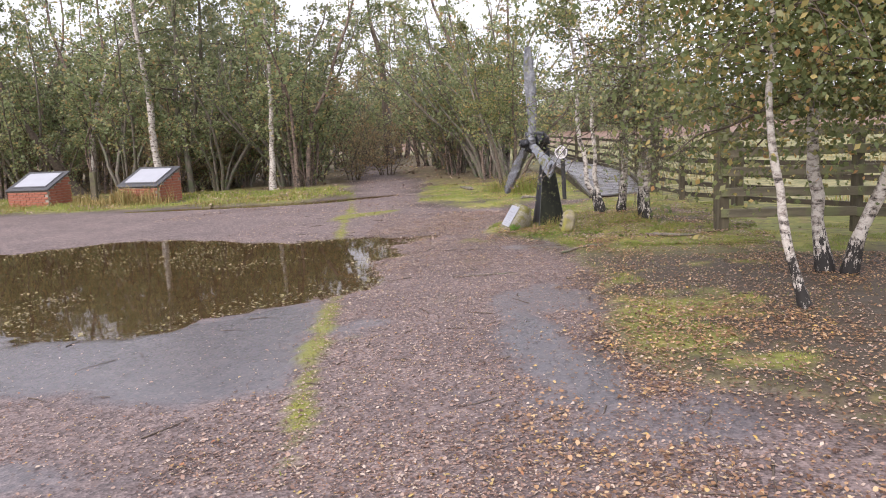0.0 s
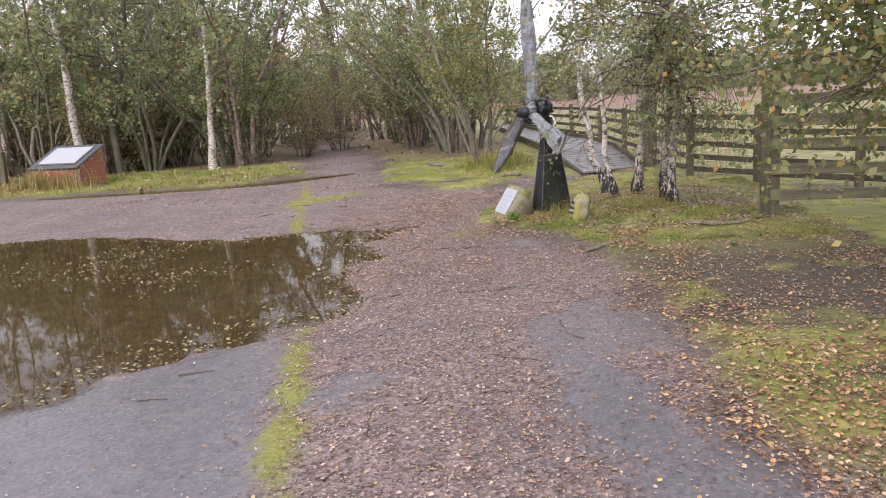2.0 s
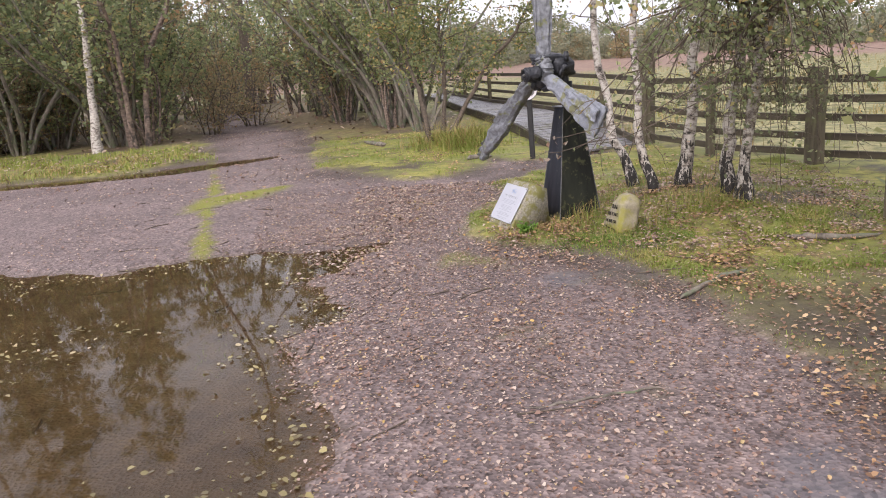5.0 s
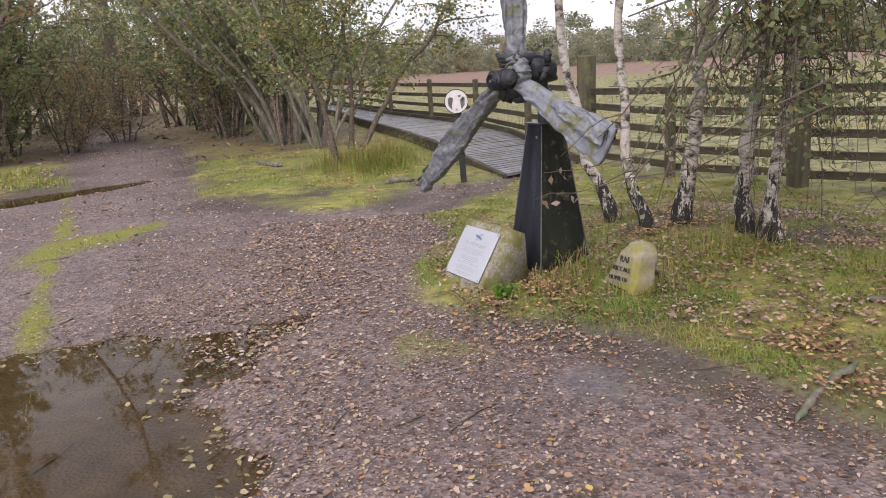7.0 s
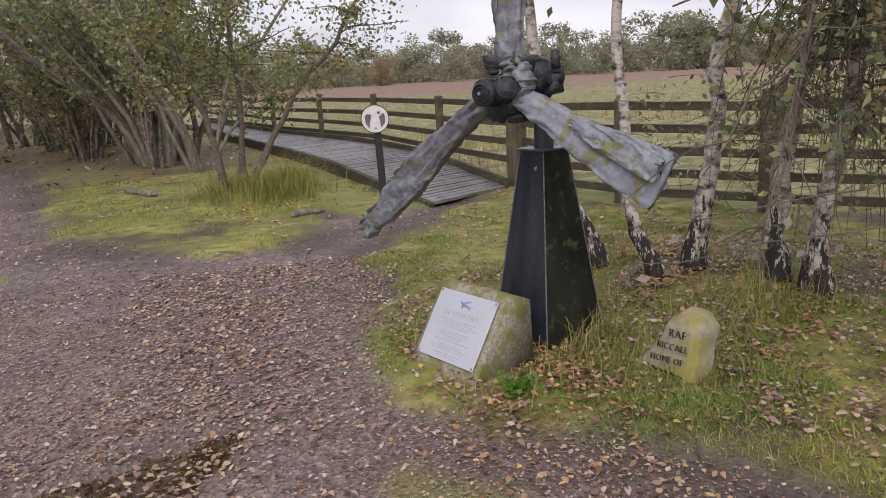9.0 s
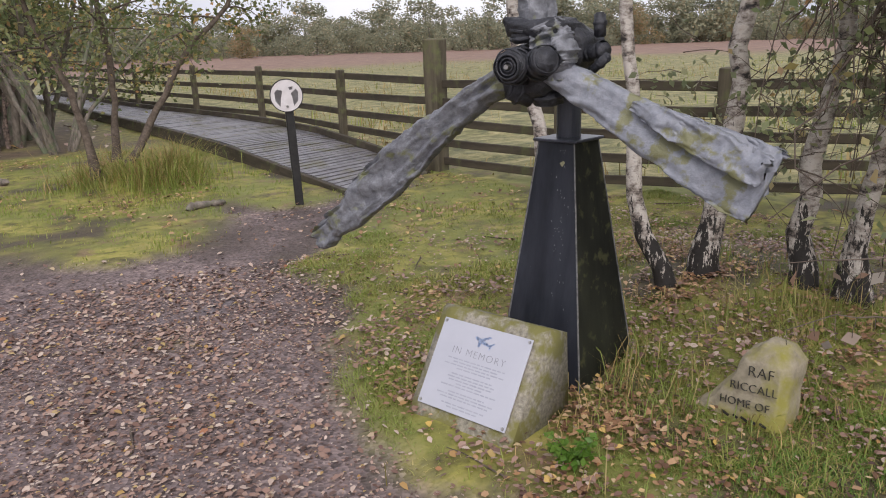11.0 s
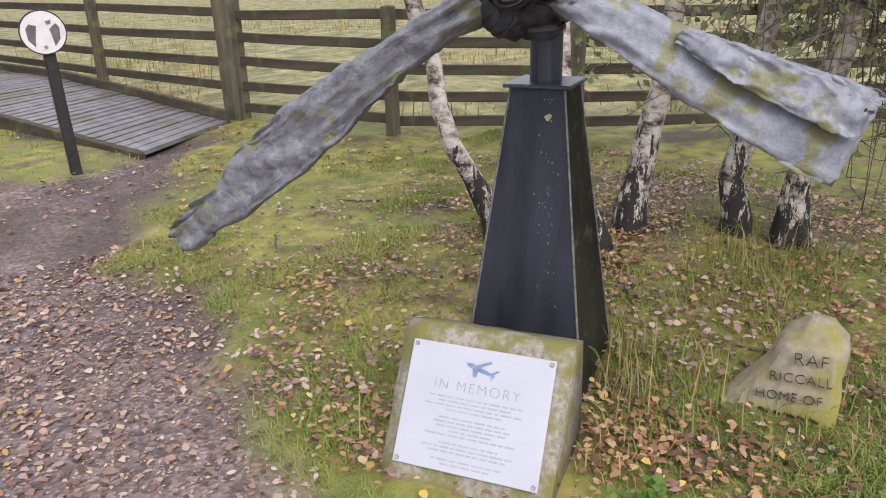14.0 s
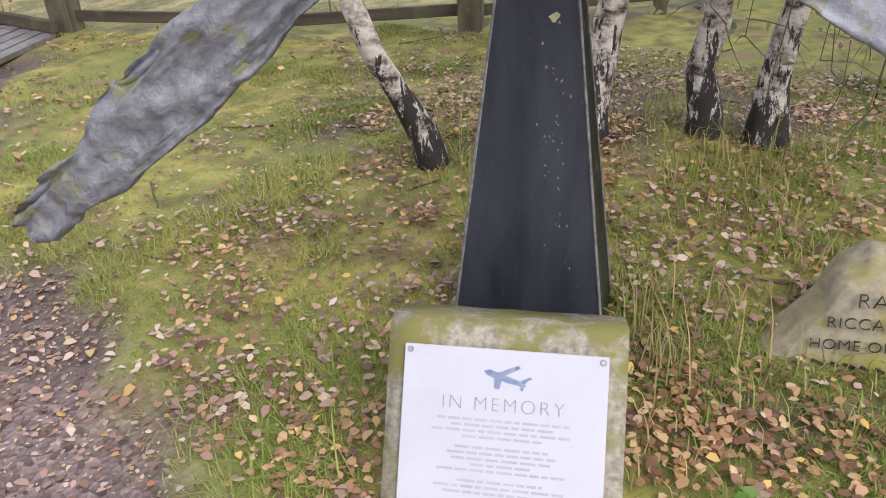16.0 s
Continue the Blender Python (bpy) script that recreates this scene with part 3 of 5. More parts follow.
def water_material():
    m, n, l, b = material("puddle_water")
    fr = n.new("ShaderNodeFresnel")
    fr.inputs[0].default_value = 1.33
    gl = n.new("ShaderNodeBsdfGlossy")
    gl.inputs["Roughness"].default_value = 0.03
    tr = n.new("ShaderNodeBsdfTransparent")
    tr.inputs[0].default_value = (0.72, 0.6, 0.43, 1)
    ms = n.new("ShaderNodeMixShader")
    l.new(fr.outputs[0], ms.inputs[0])
    l.new(tr.outputs[0], ms.inputs[1])
    l.new(gl.outputs[0], ms.inputs[2])
    nz = noise_node(n, l, 5, 2, 0.4)
    bu = n.new("ShaderNodeBump")
    bu.inputs["Strength"].default_value, bu.inputs["Distance"].default_value = 0.03, 0.006
    l.new(nz.outputs[0], bu.inputs["Height"])
    l.new(bu.outputs[0], gl.inputs["Normal"])
    l.new(ms.outputs[0], n["Material Output"].inputs[0])
    return m


M_WATER = water_material()
for nm, pts in (("water", [(-10, 2.6), (1.4, 2.6), (1.4, 10.4), (-10, 10.4)]), ("water", [(-10.4, 13.6), (-1.9, 13.6), (-1.9, 18.0), (-10.4, 18.0)])):
    w = mesh_object(nm, [(x, y, -0.018 if y < 12 else -0.012) for x, y in pts], [(0, 1, 2, 3)], M_WATER)
    w.visible_shadow = False
    tagged(w, "brown rainwater puddle lying on the worn path", "puddle", "", "structure")


def zg(x, y):
    return float(height(np.array([float(x)]), np.array([float(y)]))[0])


# ---- the memorial: propeller on a tapered steel pedestal ----
MM = pose(MEM[0], MEM[1], 0.03, 0, 0, -67)


def blade_mesh(path, widths, thick, seed, notch=0.0, wave=0.014, folds=1.0):
    """A broken, crumpled slab along a path in the local xz plane: rings of an uneven lens section."""
    r = np.random.default_rng(seed)
    path = np.array(path, float)
    n = 90
    s = np.linspace(0, 1, n)
    u = np.linspace(0, 1, len(path))
    c = np.stack([np.interp(s, u, path[:, k]) for k in range(3)], 1)
    wd = np.interp(s, np.linspace(0, 1, len(widths)), widths)
    th = np.interp(s, np.linspace(0, 1, len(thick)), thick)
    t = np.gradient(c, axis=0)
    t /= np.linalg.norm(t, axis=1)[:, None]
    side = np.stack([-t[:, 2], np.zeros(n), t[:, 0]], 1)
    side /= np.linalg.norm(side, axis=1)[:, None]
    k = 34
    bm = bmesh.new()
    rings = []
    for i in range(n):
        ring = []
        for j in range(k):
            a = 2 * math.pi * j / k
            ca, sa = math.cos(a), math.sin(a)
            px = np.sign(ca) * abs(ca) ** 0.8 * wd[i] / 2
            py = np.sign(sa) * abs(sa) ** 0.7 * th[i] / 2
            p = c[i] + side[i] * px + np.array([0, 1, 0]) * (py + px * 0.28)
            q = Vector(p)
            run = s[i] * 14
            d = noise.fractal(q * 11 + Vector((seed, 0, 0)), 0.8, 2.0, 5) * 0.012
            d += (abs(noise.noise(Vector((run * 0.35 + px * 5, px * 30, seed)))) - 0.25) * -0.075 * folds
            d += noise.noise(Vector((run * 0.8, px * 70, seed * 2))) * 0.012 * folds + noise.noise(Vector((run * 2.6, px * 45, seed * 5))) * 0.007 * folds
            edge = abs(ca) ** 3
            p = p + side[i] * np.sign(ca) * edge * (noise.noise(Vector((i * 0.11, seed, np.sign(ca) * 3))) + 0.45 * noise.noise(Vector((i * 0.6, seed, np.sign(ca) * 5)))) * wave + np.array([0, 1, 0]) * d * (1 if sa > 0 else -1)
            if i > n - 4:
                p = p + t[i] * noise.noise(Vector((j * 0.8, seed * 1.7, 0))) * 0.035 * notch
            ring.append(bm.verts.new(p))
        rings.append(ring)
    for a, b in zip(rings[:-1], rings[1:]):
        for j in range(k):
            bm.faces.new((a[j], a[(j + 1) % k], b[(j + 1) % k], b[j]))
    bm.faces.new(rings[0][::-1])
    bm.faces.new(rings[-1])
    return bm


def memorial():
    root = empty("propeller_memorial", MM, "broken grey aircraft propeller on a black tapered steel pedestal", "memorial")
    b0, b1, h = 0.211, 0.086, 1.015
    corners = [(-1, -1), (1, -1), (1, 1), (-1, 1)]
    turn = pose(0.064, -0.009, 0, 0, 0, -3)
    for i in range(4):
        bm = bmesh.new()
        (ax, ay), (bx, by) = corners[i], corners[(i + 1) % 4]
        rows = []
        for j in range(9):
            f = j / 8
            wv = b0 + (b1 - b0) * f
            row = []
            for k in range(7):
                g = k / 6
                x, y = (ax + (bx - ax) * g) * wv, (ay + (by - ay) * g) * wv
                dent = noise.noise(Vector((x * 6, y * 6 + i, f * 3))) * 0.006 * math.sin(math.pi * g)
                nxy = Vector((ax + bx, ay + by, 0)).normalized()
                row.append(bm.verts.new((x + nxy.x * dent, y + nxy.y * dent, f * h)))
            rows.append(row)
        for r0, r1 in zip(rows[:-1], rows[1:]):
            for k in range(6):
                bm.faces.new((r0[k], r0[k + 1], r1[k + 1], r1[k]))
        res = bmesh.ops.solidify(bm, geom=bm.faces[:], thickness=0.004)
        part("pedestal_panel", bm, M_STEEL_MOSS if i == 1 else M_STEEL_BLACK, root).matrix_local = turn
        bm = bmesh.new()
        p0, p1 = Vector((ax * b0, ay * b0, 0)), Vector((ax * b1, ay * b1, h))
        d = (p1 - p0)
        bmesh.ops.create_cone(bm, cap_ends=True, segments=6, radius1=0.0045, radius2=0.0035, depth=d.length)
        bmesh.ops.transform(bm, matrix=Matrix.Translation((p0 + p1) / 2) @ d.to_track_quat("Z", "Y").to_matrix().to_4x4(), verts=bm.verts)
        part("weld_seam", bm, M_WELD, root).matrix_local = turn
    part("flange", box((0.21, 0.21, 0.012), (0, 0, h + 0.007), 0.003), M_STEEL_BLACK, root).matrix_local = turn
    part("neck", rod(0.05, 0.05, 0.22, pose(0.064, -0.009, h + 0.12), 24, 0.004), M_STEEL_BLACK, root)
    # a yellow lichen scab and pale chips on the front panel
    lichen = grainy("yellow_lichen", (0.4, 0.4, 0.2), (0.6, 0.58, 0.4), 60)
    chip = grainy("bare_paint_chip", (0.20, 0.21, 0.23), (0.34, 0.35, 0.36), 60)
    rs = random.Random(17)
    def on_front(u, z):
        """A place on the front panel: u from -1 to 1 across, z up."""
        w = b0 + (b1 - b0) * z / h
        return turn @ pose(u * w, -w - 0.0035, z, 83)
    bm = bmesh.new()
    ring = [bm.verts.new((0.011 * (1 + 0.45 * rs.uniform(-1, 1)) * math.cos(a), 0.009 * (1 + 0.45 * rs.uniform(-1, 1)) * math.sin(a), 0.001)) for a in np.linspace(0, 6.28, 11)[:-1]]
    bmesh.ops.solidify(bm, geom=[bm.faces.new(ring)], thickness=0.002)
    bmesh.ops.transform(bm, matrix=on_front(0.42, h * 0.92), verts=bm.verts)
    part("lichen_spot", bm, lichen, root)
    for i in range(46):
        u, z = rs.gauss(0.45, 0.22), h * min(0.97, max(0.1, rs.gauss(0.68, 0.2)))
        rr = rs.uniform(0.0012, 0.0034)
        bm = bmesh.new()
        vs = [bm.verts.new((rr * rs.uniform(0.5, 1.2) * math.cos(a), rr * rs.uniform(0.6, 1.9) * math.sin(a), 0.0006)) for a in (0, 1.1, 2.2, 3.3, 4.4, 5.4)]
        bmesh.ops.solidify(bm, geom=[bm.faces.new(vs)], thickness=0.0008)
        bmesh.ops.transform(bm, matrix=on_front(min(0.92, max(-0.9, u)), z), verts=bm.verts)
        part("paint_chip", bm, chip, root)
    # engine nose
    nose = bmesh.new()
    box((0.20, 0.30, 0.20), (0.05, -0.17, 1.30), 0.03, (0, 0, 0), nose, 0.02)
    box((0.24, 0.26, 0.07), (0.07, -0.2, 1.455), 0.02, (0, 4, 8), nose, 0.03)
    box((0.15, 0.22, 0.16), (0.14, -0.1, 1.38), 0.03, (0, 20, 0), nose, 0.03)
    bmesh.ops.subdivide_edges(nose, edges=nose.edges[:], cuts=2, use_grid_fill=True)
    for v in nose.verts:
        v.co += noise.noise_vector(v.co * 14) * 0.022 + noise.noise_vector(v.co * 45) * 0.008
    part("engine_block", nose, M_ENGINE, root, "dark torn engine casting", True)
    part("casting", blade_mesh([(0.14, -0.30, 1.47), (0.18, -0.30, 1.38), (0.19, -0.28, 1.27)], [0.12, 0.15, 0.07], [0.06, 0.08, 0.05], 4), M_ALLOY, root, "grey broken casing beside the cylinders", True)
    def cylinder(x, y, z, rx, rz, rad, ln, rings, name="cylinder"):
        m = pose(x, y, z, rx, 0, rz)
        bm = rod(rad, rad * 0.93, ln, None, 28, 0.006)
        bmesh.ops.subdivide_edges(bm, edges=bm.edges[:], cuts=1, use_grid_fill=True)
        for v in bm.verts:
            v.co += noise.noise_vector(v.co * 26 + Vector((x * 50, 0, z * 50))) * 0.006
        bmesh.ops.transform(bm, matrix=m, verts=bm.verts)
        body = part(name, bm, M_ENGINE, root, "", True)
        for i in range(rings):
            bm = bmesh.new()
            rr = rad * (1.06 - 0.03 * i)
            tor = [(rr * math.cos(a), rr * math.sin(a)) for a in np.linspace(0, 2 * math.pi, 28, endpoint=False)]
            zc = -ln / 2 + ln * (i + 0.6) / rings
            verts = [[bm.verts.new((tx * k, ty * k, zc + dz)) for k, dz in ((1, -0.008), (1.07, -0.004), (1.07, 0.004), (1, 0.008))] for tx, ty in tor]
            for a in range(28):
                b = (a + 1) % 28
                for q in range(3):
                    bm.faces.new((verts[a][q], verts[b][q], verts[b][q + 1], verts[a][q + 1]))
            for v in bm.verts:
                v.co += noise.noise_vector(v.co * 30 + Vector((x * 50, i, 0))) * 0.005
            bmesh.ops.transform(bm, matrix=m, verts=bm.verts)
            part("fin_ring", bm, M_ENGINE, body, "", True)
        return m, body
    m, front = cylinder(0.055, -0.36, 1.325, 90, 10, 0.062, 0.14, 3)
    for i, rr in enumerate((0.05, 0.036, 0.022)):
        bm = bmesh.new()
        bmesh.ops.create_circle(bm, segments=24, radius=rr)
        tube = bmesh.ops.extrude_edge_only(bm, edges=bm.edges[:])
        vs = [g for g in tube["geom"] if isinstance(g, bmesh.types.BMVert)]
        for v in vs:
            v.co = Vector((v.co.x * 0.86, v.co.y * 0.86, 0.01))
        bmesh.ops.transform(bm, matrix=m @ pose(0, 0, 0.072 - 0.002 * i), verts=bm.verts)
        bmesh.ops.solidify(bm, geom=bm.faces[:], thickness=0.004)
        part("coil_ring", bm, M_ENGINE, front, "", True)
    part("hub_bolt", rod(0.012, 0.009, 0.02, m @ pose(0, 0, 0.08), 10), M_BOLT, front)
    cylinder(0.160, -0.36, 1.335, 75, 55, 0.052, 0.12, 3)
    cylinder(0.040, -0.28, 1.44, 10, 0, 0.055, 0.06, 2)
    cylinder(0.020, -0.28, 1.235, 70, -40, 0.055, 0.10, 1)
    cylinder(0.100, -0.22, 1.20, 5, 0, 0.06, 0.05, 1)
    cylinder(0.260, -0.15, 1.365, 80, 75, 0.03, 0.12, 2, "pipe_stub")
    cylinder(0.260, -0.12, 1.46, 0, 10, 0.024, 0.09, 1, "pipe_stub")
    cylinder(0.300, -0.2, 1.32, 60, 70, 0.018, 0.13, 1, "pipe_stub")
    part("blade", blade_mesh([(0.0, -0.27, 1.30), (-0.30, -0.29, 1.135), (-0.62, -0.32, 0.905), (-0.9, -0.35, 0.665), (-1.14, -0.37, 0.485)], [0.09, 0.105, 0.12, 0.16, 0.195, 0.145, 0.13, 0.085], [0.09, 0.075, 0.06, 0.055, 0.05, 0.03], 11, 0.25, 0.024, 1.0), M_ALLOY, root, "long crumpled grey blade hanging low", True)
    part("blade", blade_mesh([(0.15, -0.27, 1.31), (0.32, -0.25, 1.215), (0.55, -0.23, 1.09), (0.80, -0.21, 0.98), (0.92, -0.2, 0.93)], [0.10, 0.115, 0.14, 0.175, 0.22, 0.25, 0.245], [0.09, 0.065, 0.045, 0.04, 0.04, 0.035], 23, 1.0, 0.008, 0.3), M_ALLOY_PALE, root, "short blade snapped off, blotched with lichen", True)
    part("torn_flap", blade_mesh([(0.47, -0.262, 1.185), (0.62, -0.262, 1.125), (0.78, -0.25, 1.05), (0.925, -0.245, 0.985)], [0.03, 0.08, 0.10, 0.105, 0.10], [0.012, 0.02, 0.02, 0.016], 29, 1.0, 0.012, 0.3), M_ALLOY_PALE, root, "torn grey skin lifted from the blade", True)
    upright = part("blade", blade_mesh([(0.0, 0.0, 1.44), (0.005, 0.0, 1.75), (0.0, 0.01, 2.1), (-0.02, 0.01, 2.45), (-0.03, 0.01, 2.8)], [0.11, 0.135, 0.165, 0.175, 0.155, 0.10], [0.09, 0.075, 0.06, 0.05, 0.035], 37, 0.4, 0.014, 0.7), M_ALLOY, root, "upright grey blade", True)
    upright.matrix_local = pose(0.065, -0.235, 0, 0, 0, 80)


memorial()


def text_mesh(body, size, m, mat, parent, name="lettering", depth=0.0008, spacing=1.0):
    cu = bpy.data.curves.new(name, "FONT")
    cu.offset = -0.026 * size
    cu.body, cu.size, cu.align_x, cu.align_y, cu.extrude, cu.space_character = body, size, "CENTER", "CENTER", depth, spacing
    tmp = new("tmp", cu)
    me = bpy.data.meshes.new_from_object(tmp.evaluated_get(bpy.context.evaluated_depsgraph_get()))
    bpy.data.objects.remove(tmp)
    me.transform(m)
    me.materials.clear()
    me.materials.append(mat)
    ob = new(name, me)
    ob.parent = parent
    return ob


def plaque_block():
    root = empty("plaque_block", MM, "lichened concrete wedge carrying a white memorial plaque", "memorial plaque")
    prof = [(-0.765, -0.05), (-0.735, 0.015), (-0.505, 0.375), (-0.48, 0.385), (-0.365, 0.335), (-0.35, -0.05)]
    bm = bmesh.new()
    lo, hi = -0.215, 0.285
    rings = []
    for i in range(9):
        x = lo + (hi - lo) * i / 8
        rings.append([bm.verts.new((x, y, z)) for y, z in prof])
    k = len(prof)
    for a, b in zip(rings[:-1], rings[1:]):
        for j in range(k):
            bm.faces.new((a[j], a[(j + 1) % k], b[(j + 1) % k], b[j]))
    bm.faces.new(rings[0])
    bm.faces.new(rings[-1][::-1])
    bmesh.ops.bevel(bm, geom=[e for e in bm.edges if len(e.link_faces) == 2 and e.calc_face_angle() > 0.3], offset=0.012, segments=2, affect="EDGES")
    for v in bm.verts:
        v.co += noise.noise_vector(v.co * 16) * 0.005
    part("block", bm, M_CONCRETE, root, "", True)
    # local frame of the sloped face: x right, y up the slope, z out
    p0, p1 = Vector((0.036, -0.714, 0.048)), Vector((0.036, -0.526, 0.342))
    up = (p1 - p0).normalized()
    out = Vector((1, 0, 0)).cross(up)
    fm = Matrix((( 1, up.x, out.x, 0.036), (0, up.y, out.y, (p0.y + p1.y) / 2), (0, up.z, out.z, (p0.z + p1.z) / 2), (0, 0, 0, 1)))
    fm = fm @ pose(0, 0, 0.012)
    bm = box((0.425, 0.352, 0.006), (0, 0, 0), 0.0015)
    bmesh.ops.transform(bm, matrix=fm, verts=bm.verts)
    pl = part("plaque", bm, M_PLAQUE, root, "white printed plaque")
    for sx in (-1, 1):
        for sy in (-1, 1):
            part("screw", rod(0.007, 0.005, 0.004, fm @ pose(sx * 0.2, sy * 0.164, 0.005), 12), M_BOLT, pl)
    z = 0.0036
    text_mesh("IN MEMORY", 0.041, fm @ pose(0.0, 0.06, z), M_INK, pl, "heading", 0.0004, 1.22)
    # pale blue aeroplane picture
    plane = fm @ pose(0.002, 0.117, z, 0, 0, -16)
    for outline in ([(-0.046, 0.0), (-0.036, 0.007), (0.02, 0.006), (0.046, 0.002), (0.046, -0.002), (0.01, -0.007), (-0.036, -0.006)],
                    [(-0.018, 0.005), (-0.002, 0.005), (0.026, 0.032), (0.017, 0.034)],
                    [(-0.022, -0.005), (-0.004, -0.006), (-0.004, -0.026), (-0.014, -0.026)],
                    [(0.03, 0.004), (0.041, 0.003), (0.054, 0.019), (0.047, 0.02)],
                    [(0.034, -0.002), (0.043, -0.001), (0.043, -0.012), (0.038, -0.013)]):
        bm = bmesh.new()
        f = bm.faces.new([bm.verts.new((x, y, 0.0)) for x, y in outline])
        bmesh.ops.solidify(bm, geom=[f], thickness=0.0006)
        bmesh.ops.transform(bm, matrix=plane, verts=bm.verts)
        part("printed_aeroplane", bm, M_BLUE, pl)
    r = random.Random(3)
    y = 0.028
    for grp in ((0.27, 0.21, 0.29, 0.16), (0.19, 0.22, 0.2, 0.12, 0.26), (0.17, 0.27, 0.23), (0.2, 0.14)):
        for wd in grp:
            x = -wd / 2
            while x < wd / 2:
                ln = min(r.uniform(0.012, 0.036), wd / 2 - x + 0.004)
                part("text_bar", box((ln, 0.0052, 0.0004), (0, 0, 0)), M_INK_FAINT, pl).data.transform(fm @ pose(x + ln / 2, y, z))
                x += ln + 0.005
            y -= 0.0118
        y -= 0.01


plaque_block()


def rough_stone():
    m = pose(2.87, 9.62, 0.02, 0, 0, -75)
    root = empty("inscribed_stone", m, "small upright lichened stone with carved black lettering", "stone")
    outline = [(-0.21, -0.08), (-0.215, 0.03), (-0.14, 0.10), (-0.075, 0.2), (-0.03, 0.30), (0.025, 0.34), (0.10, 0.33), (0.145, 0.28), (0.15, 0.12), (0.14, -0.08)]
    bm = bmesh.new()
    rings = []
    for d, s in ((-0.085, 0.80), (-0.055, 0.97), (0.0, 1.0), (0.07, 0.92), (0.10, 0.75)):
        ring = []
        for x, z in outline:
            ring.append(bm.verts.new((x * s, d + z * 0.16, (z - 0.12) * s + 0.12)))
        rings.append(ring)
    k = len(outline)
    for a, b in zip(rings[:-1], rings[1:]):
        for j in range(k):
            bm.faces.new((a[j], a[(j + 1) % k], b[(j + 1) % k], b[j]))
    bm.faces.new(rings[0])
    bm.faces.new(rings[-1][::-1])
    bmesh.ops.triangulate(bm, faces=bm.faces[:])
    bmesh.ops.subdivide_edges(bm, edges=bm.edges[:], cuts=3, use_grid_fill=True)
    for v in bm.verts:
        flat = 0.25 if v.co.y - v.co.z * 0.16 < -0.07 else 1.0
        v.co += noise.noise_vector(v.co * 11) * 0.014 * flat
    st = part("stone", bm, M_STONE, root, "", True)
    tilt = math.degrees(math.atan(0.16))
    for txt, sz, x, zz, rz in (("RAF", 0.056, 0.05, 0.238, 3), ("RICCALL", 0.044, 0.03, 0.175, 4), ("HOME OF", 0.042, 0.005, 0.112, 4)):
        text_mesh(txt, sz, pose(x, -0.094 + zz * 0.16 , zz, 90 - tilt, rz * 0, 0) @ pose(0, 0, 0, 0, 0, rz), M_GROOVE, st, "carved_letters", 0.003, 1.05)
    for x, w in ((-0.06, 0.03), (-0.02, 0.02), (0.015, 0.03), (0.05, 0.022), (0.085, 0.026)):
        part("carved_mark", box((w, 0.004, 0.008), (x, -0.093 + 0.055 * 0.16, 0.055), 0.0, (0, 20, 0)), M_GROOVE, st)


rough_stone()


# ---- boardwalk, its fence, and the round sign ----
LEFT_EDGE = [(3.12, 14.73), (2.72, 17.2), (2.1, 21.5), (1.3, 26.0), (0.54, 31.0), (-0.6, 36.0)]
RIGHT_EDGE = [(4.22, 15.35), (4.05, 17.9), (3.62, 21.2), (2.95, 23.9), (2.1, 27.0), (1.3, 31.0), (0.2, 36.0)]


def along(pts, n):
    p = np.array(pts, float)
    c = np.concatenate([[0], np.cumsum(np.linalg.norm(np.diff(p, axis=0), axis=1))])
    s = np.linspace(0, c[-1], n)
    return np.stack([np.interp(s, c, p[:, 0]), np.interp(s, c, p[:, 1])], 1)


def beam(a, b, w, h, mat, parent, name, bevel=0.006, rough=0.004, lab="", cuts=3):
    """A timber from a to b (centres of its ends), w wide and h high."""
    a, b = Vector(a), Vector(b)
    d = b - a
    bm = bmesh.new()
    bmesh.ops.create_cube(bm, size=1)
    bmesh.ops.scale(bm, vec=(d.length, w, h), verts=bm.verts)
    bmesh.ops.bevel(bm, geom=bm.edges[:], offset=bevel, segments=1, affect="EDGES")
    if cuts:
        bmesh.ops.subdivide_edges(bm, edges=[e for e in bm.edges if abs(e.verts[0].co.x - e.verts[1].co.x) > d.length * 0.5], cuts=cuts)
    for v in bm.verts:
        v.co += noise.noise_vector(v.co * 2.3 + a) * rough
    q = d.to_track_quat("X", "Z").to_matrix().to_4x4()
    ob = part(name, bm, mat, parent, lab)
    ob.matrix_local = (parent.matrix_world.inverted() if parent else Matrix()) @ Matrix.Translation((a + b) / 2) @ q
    return ob


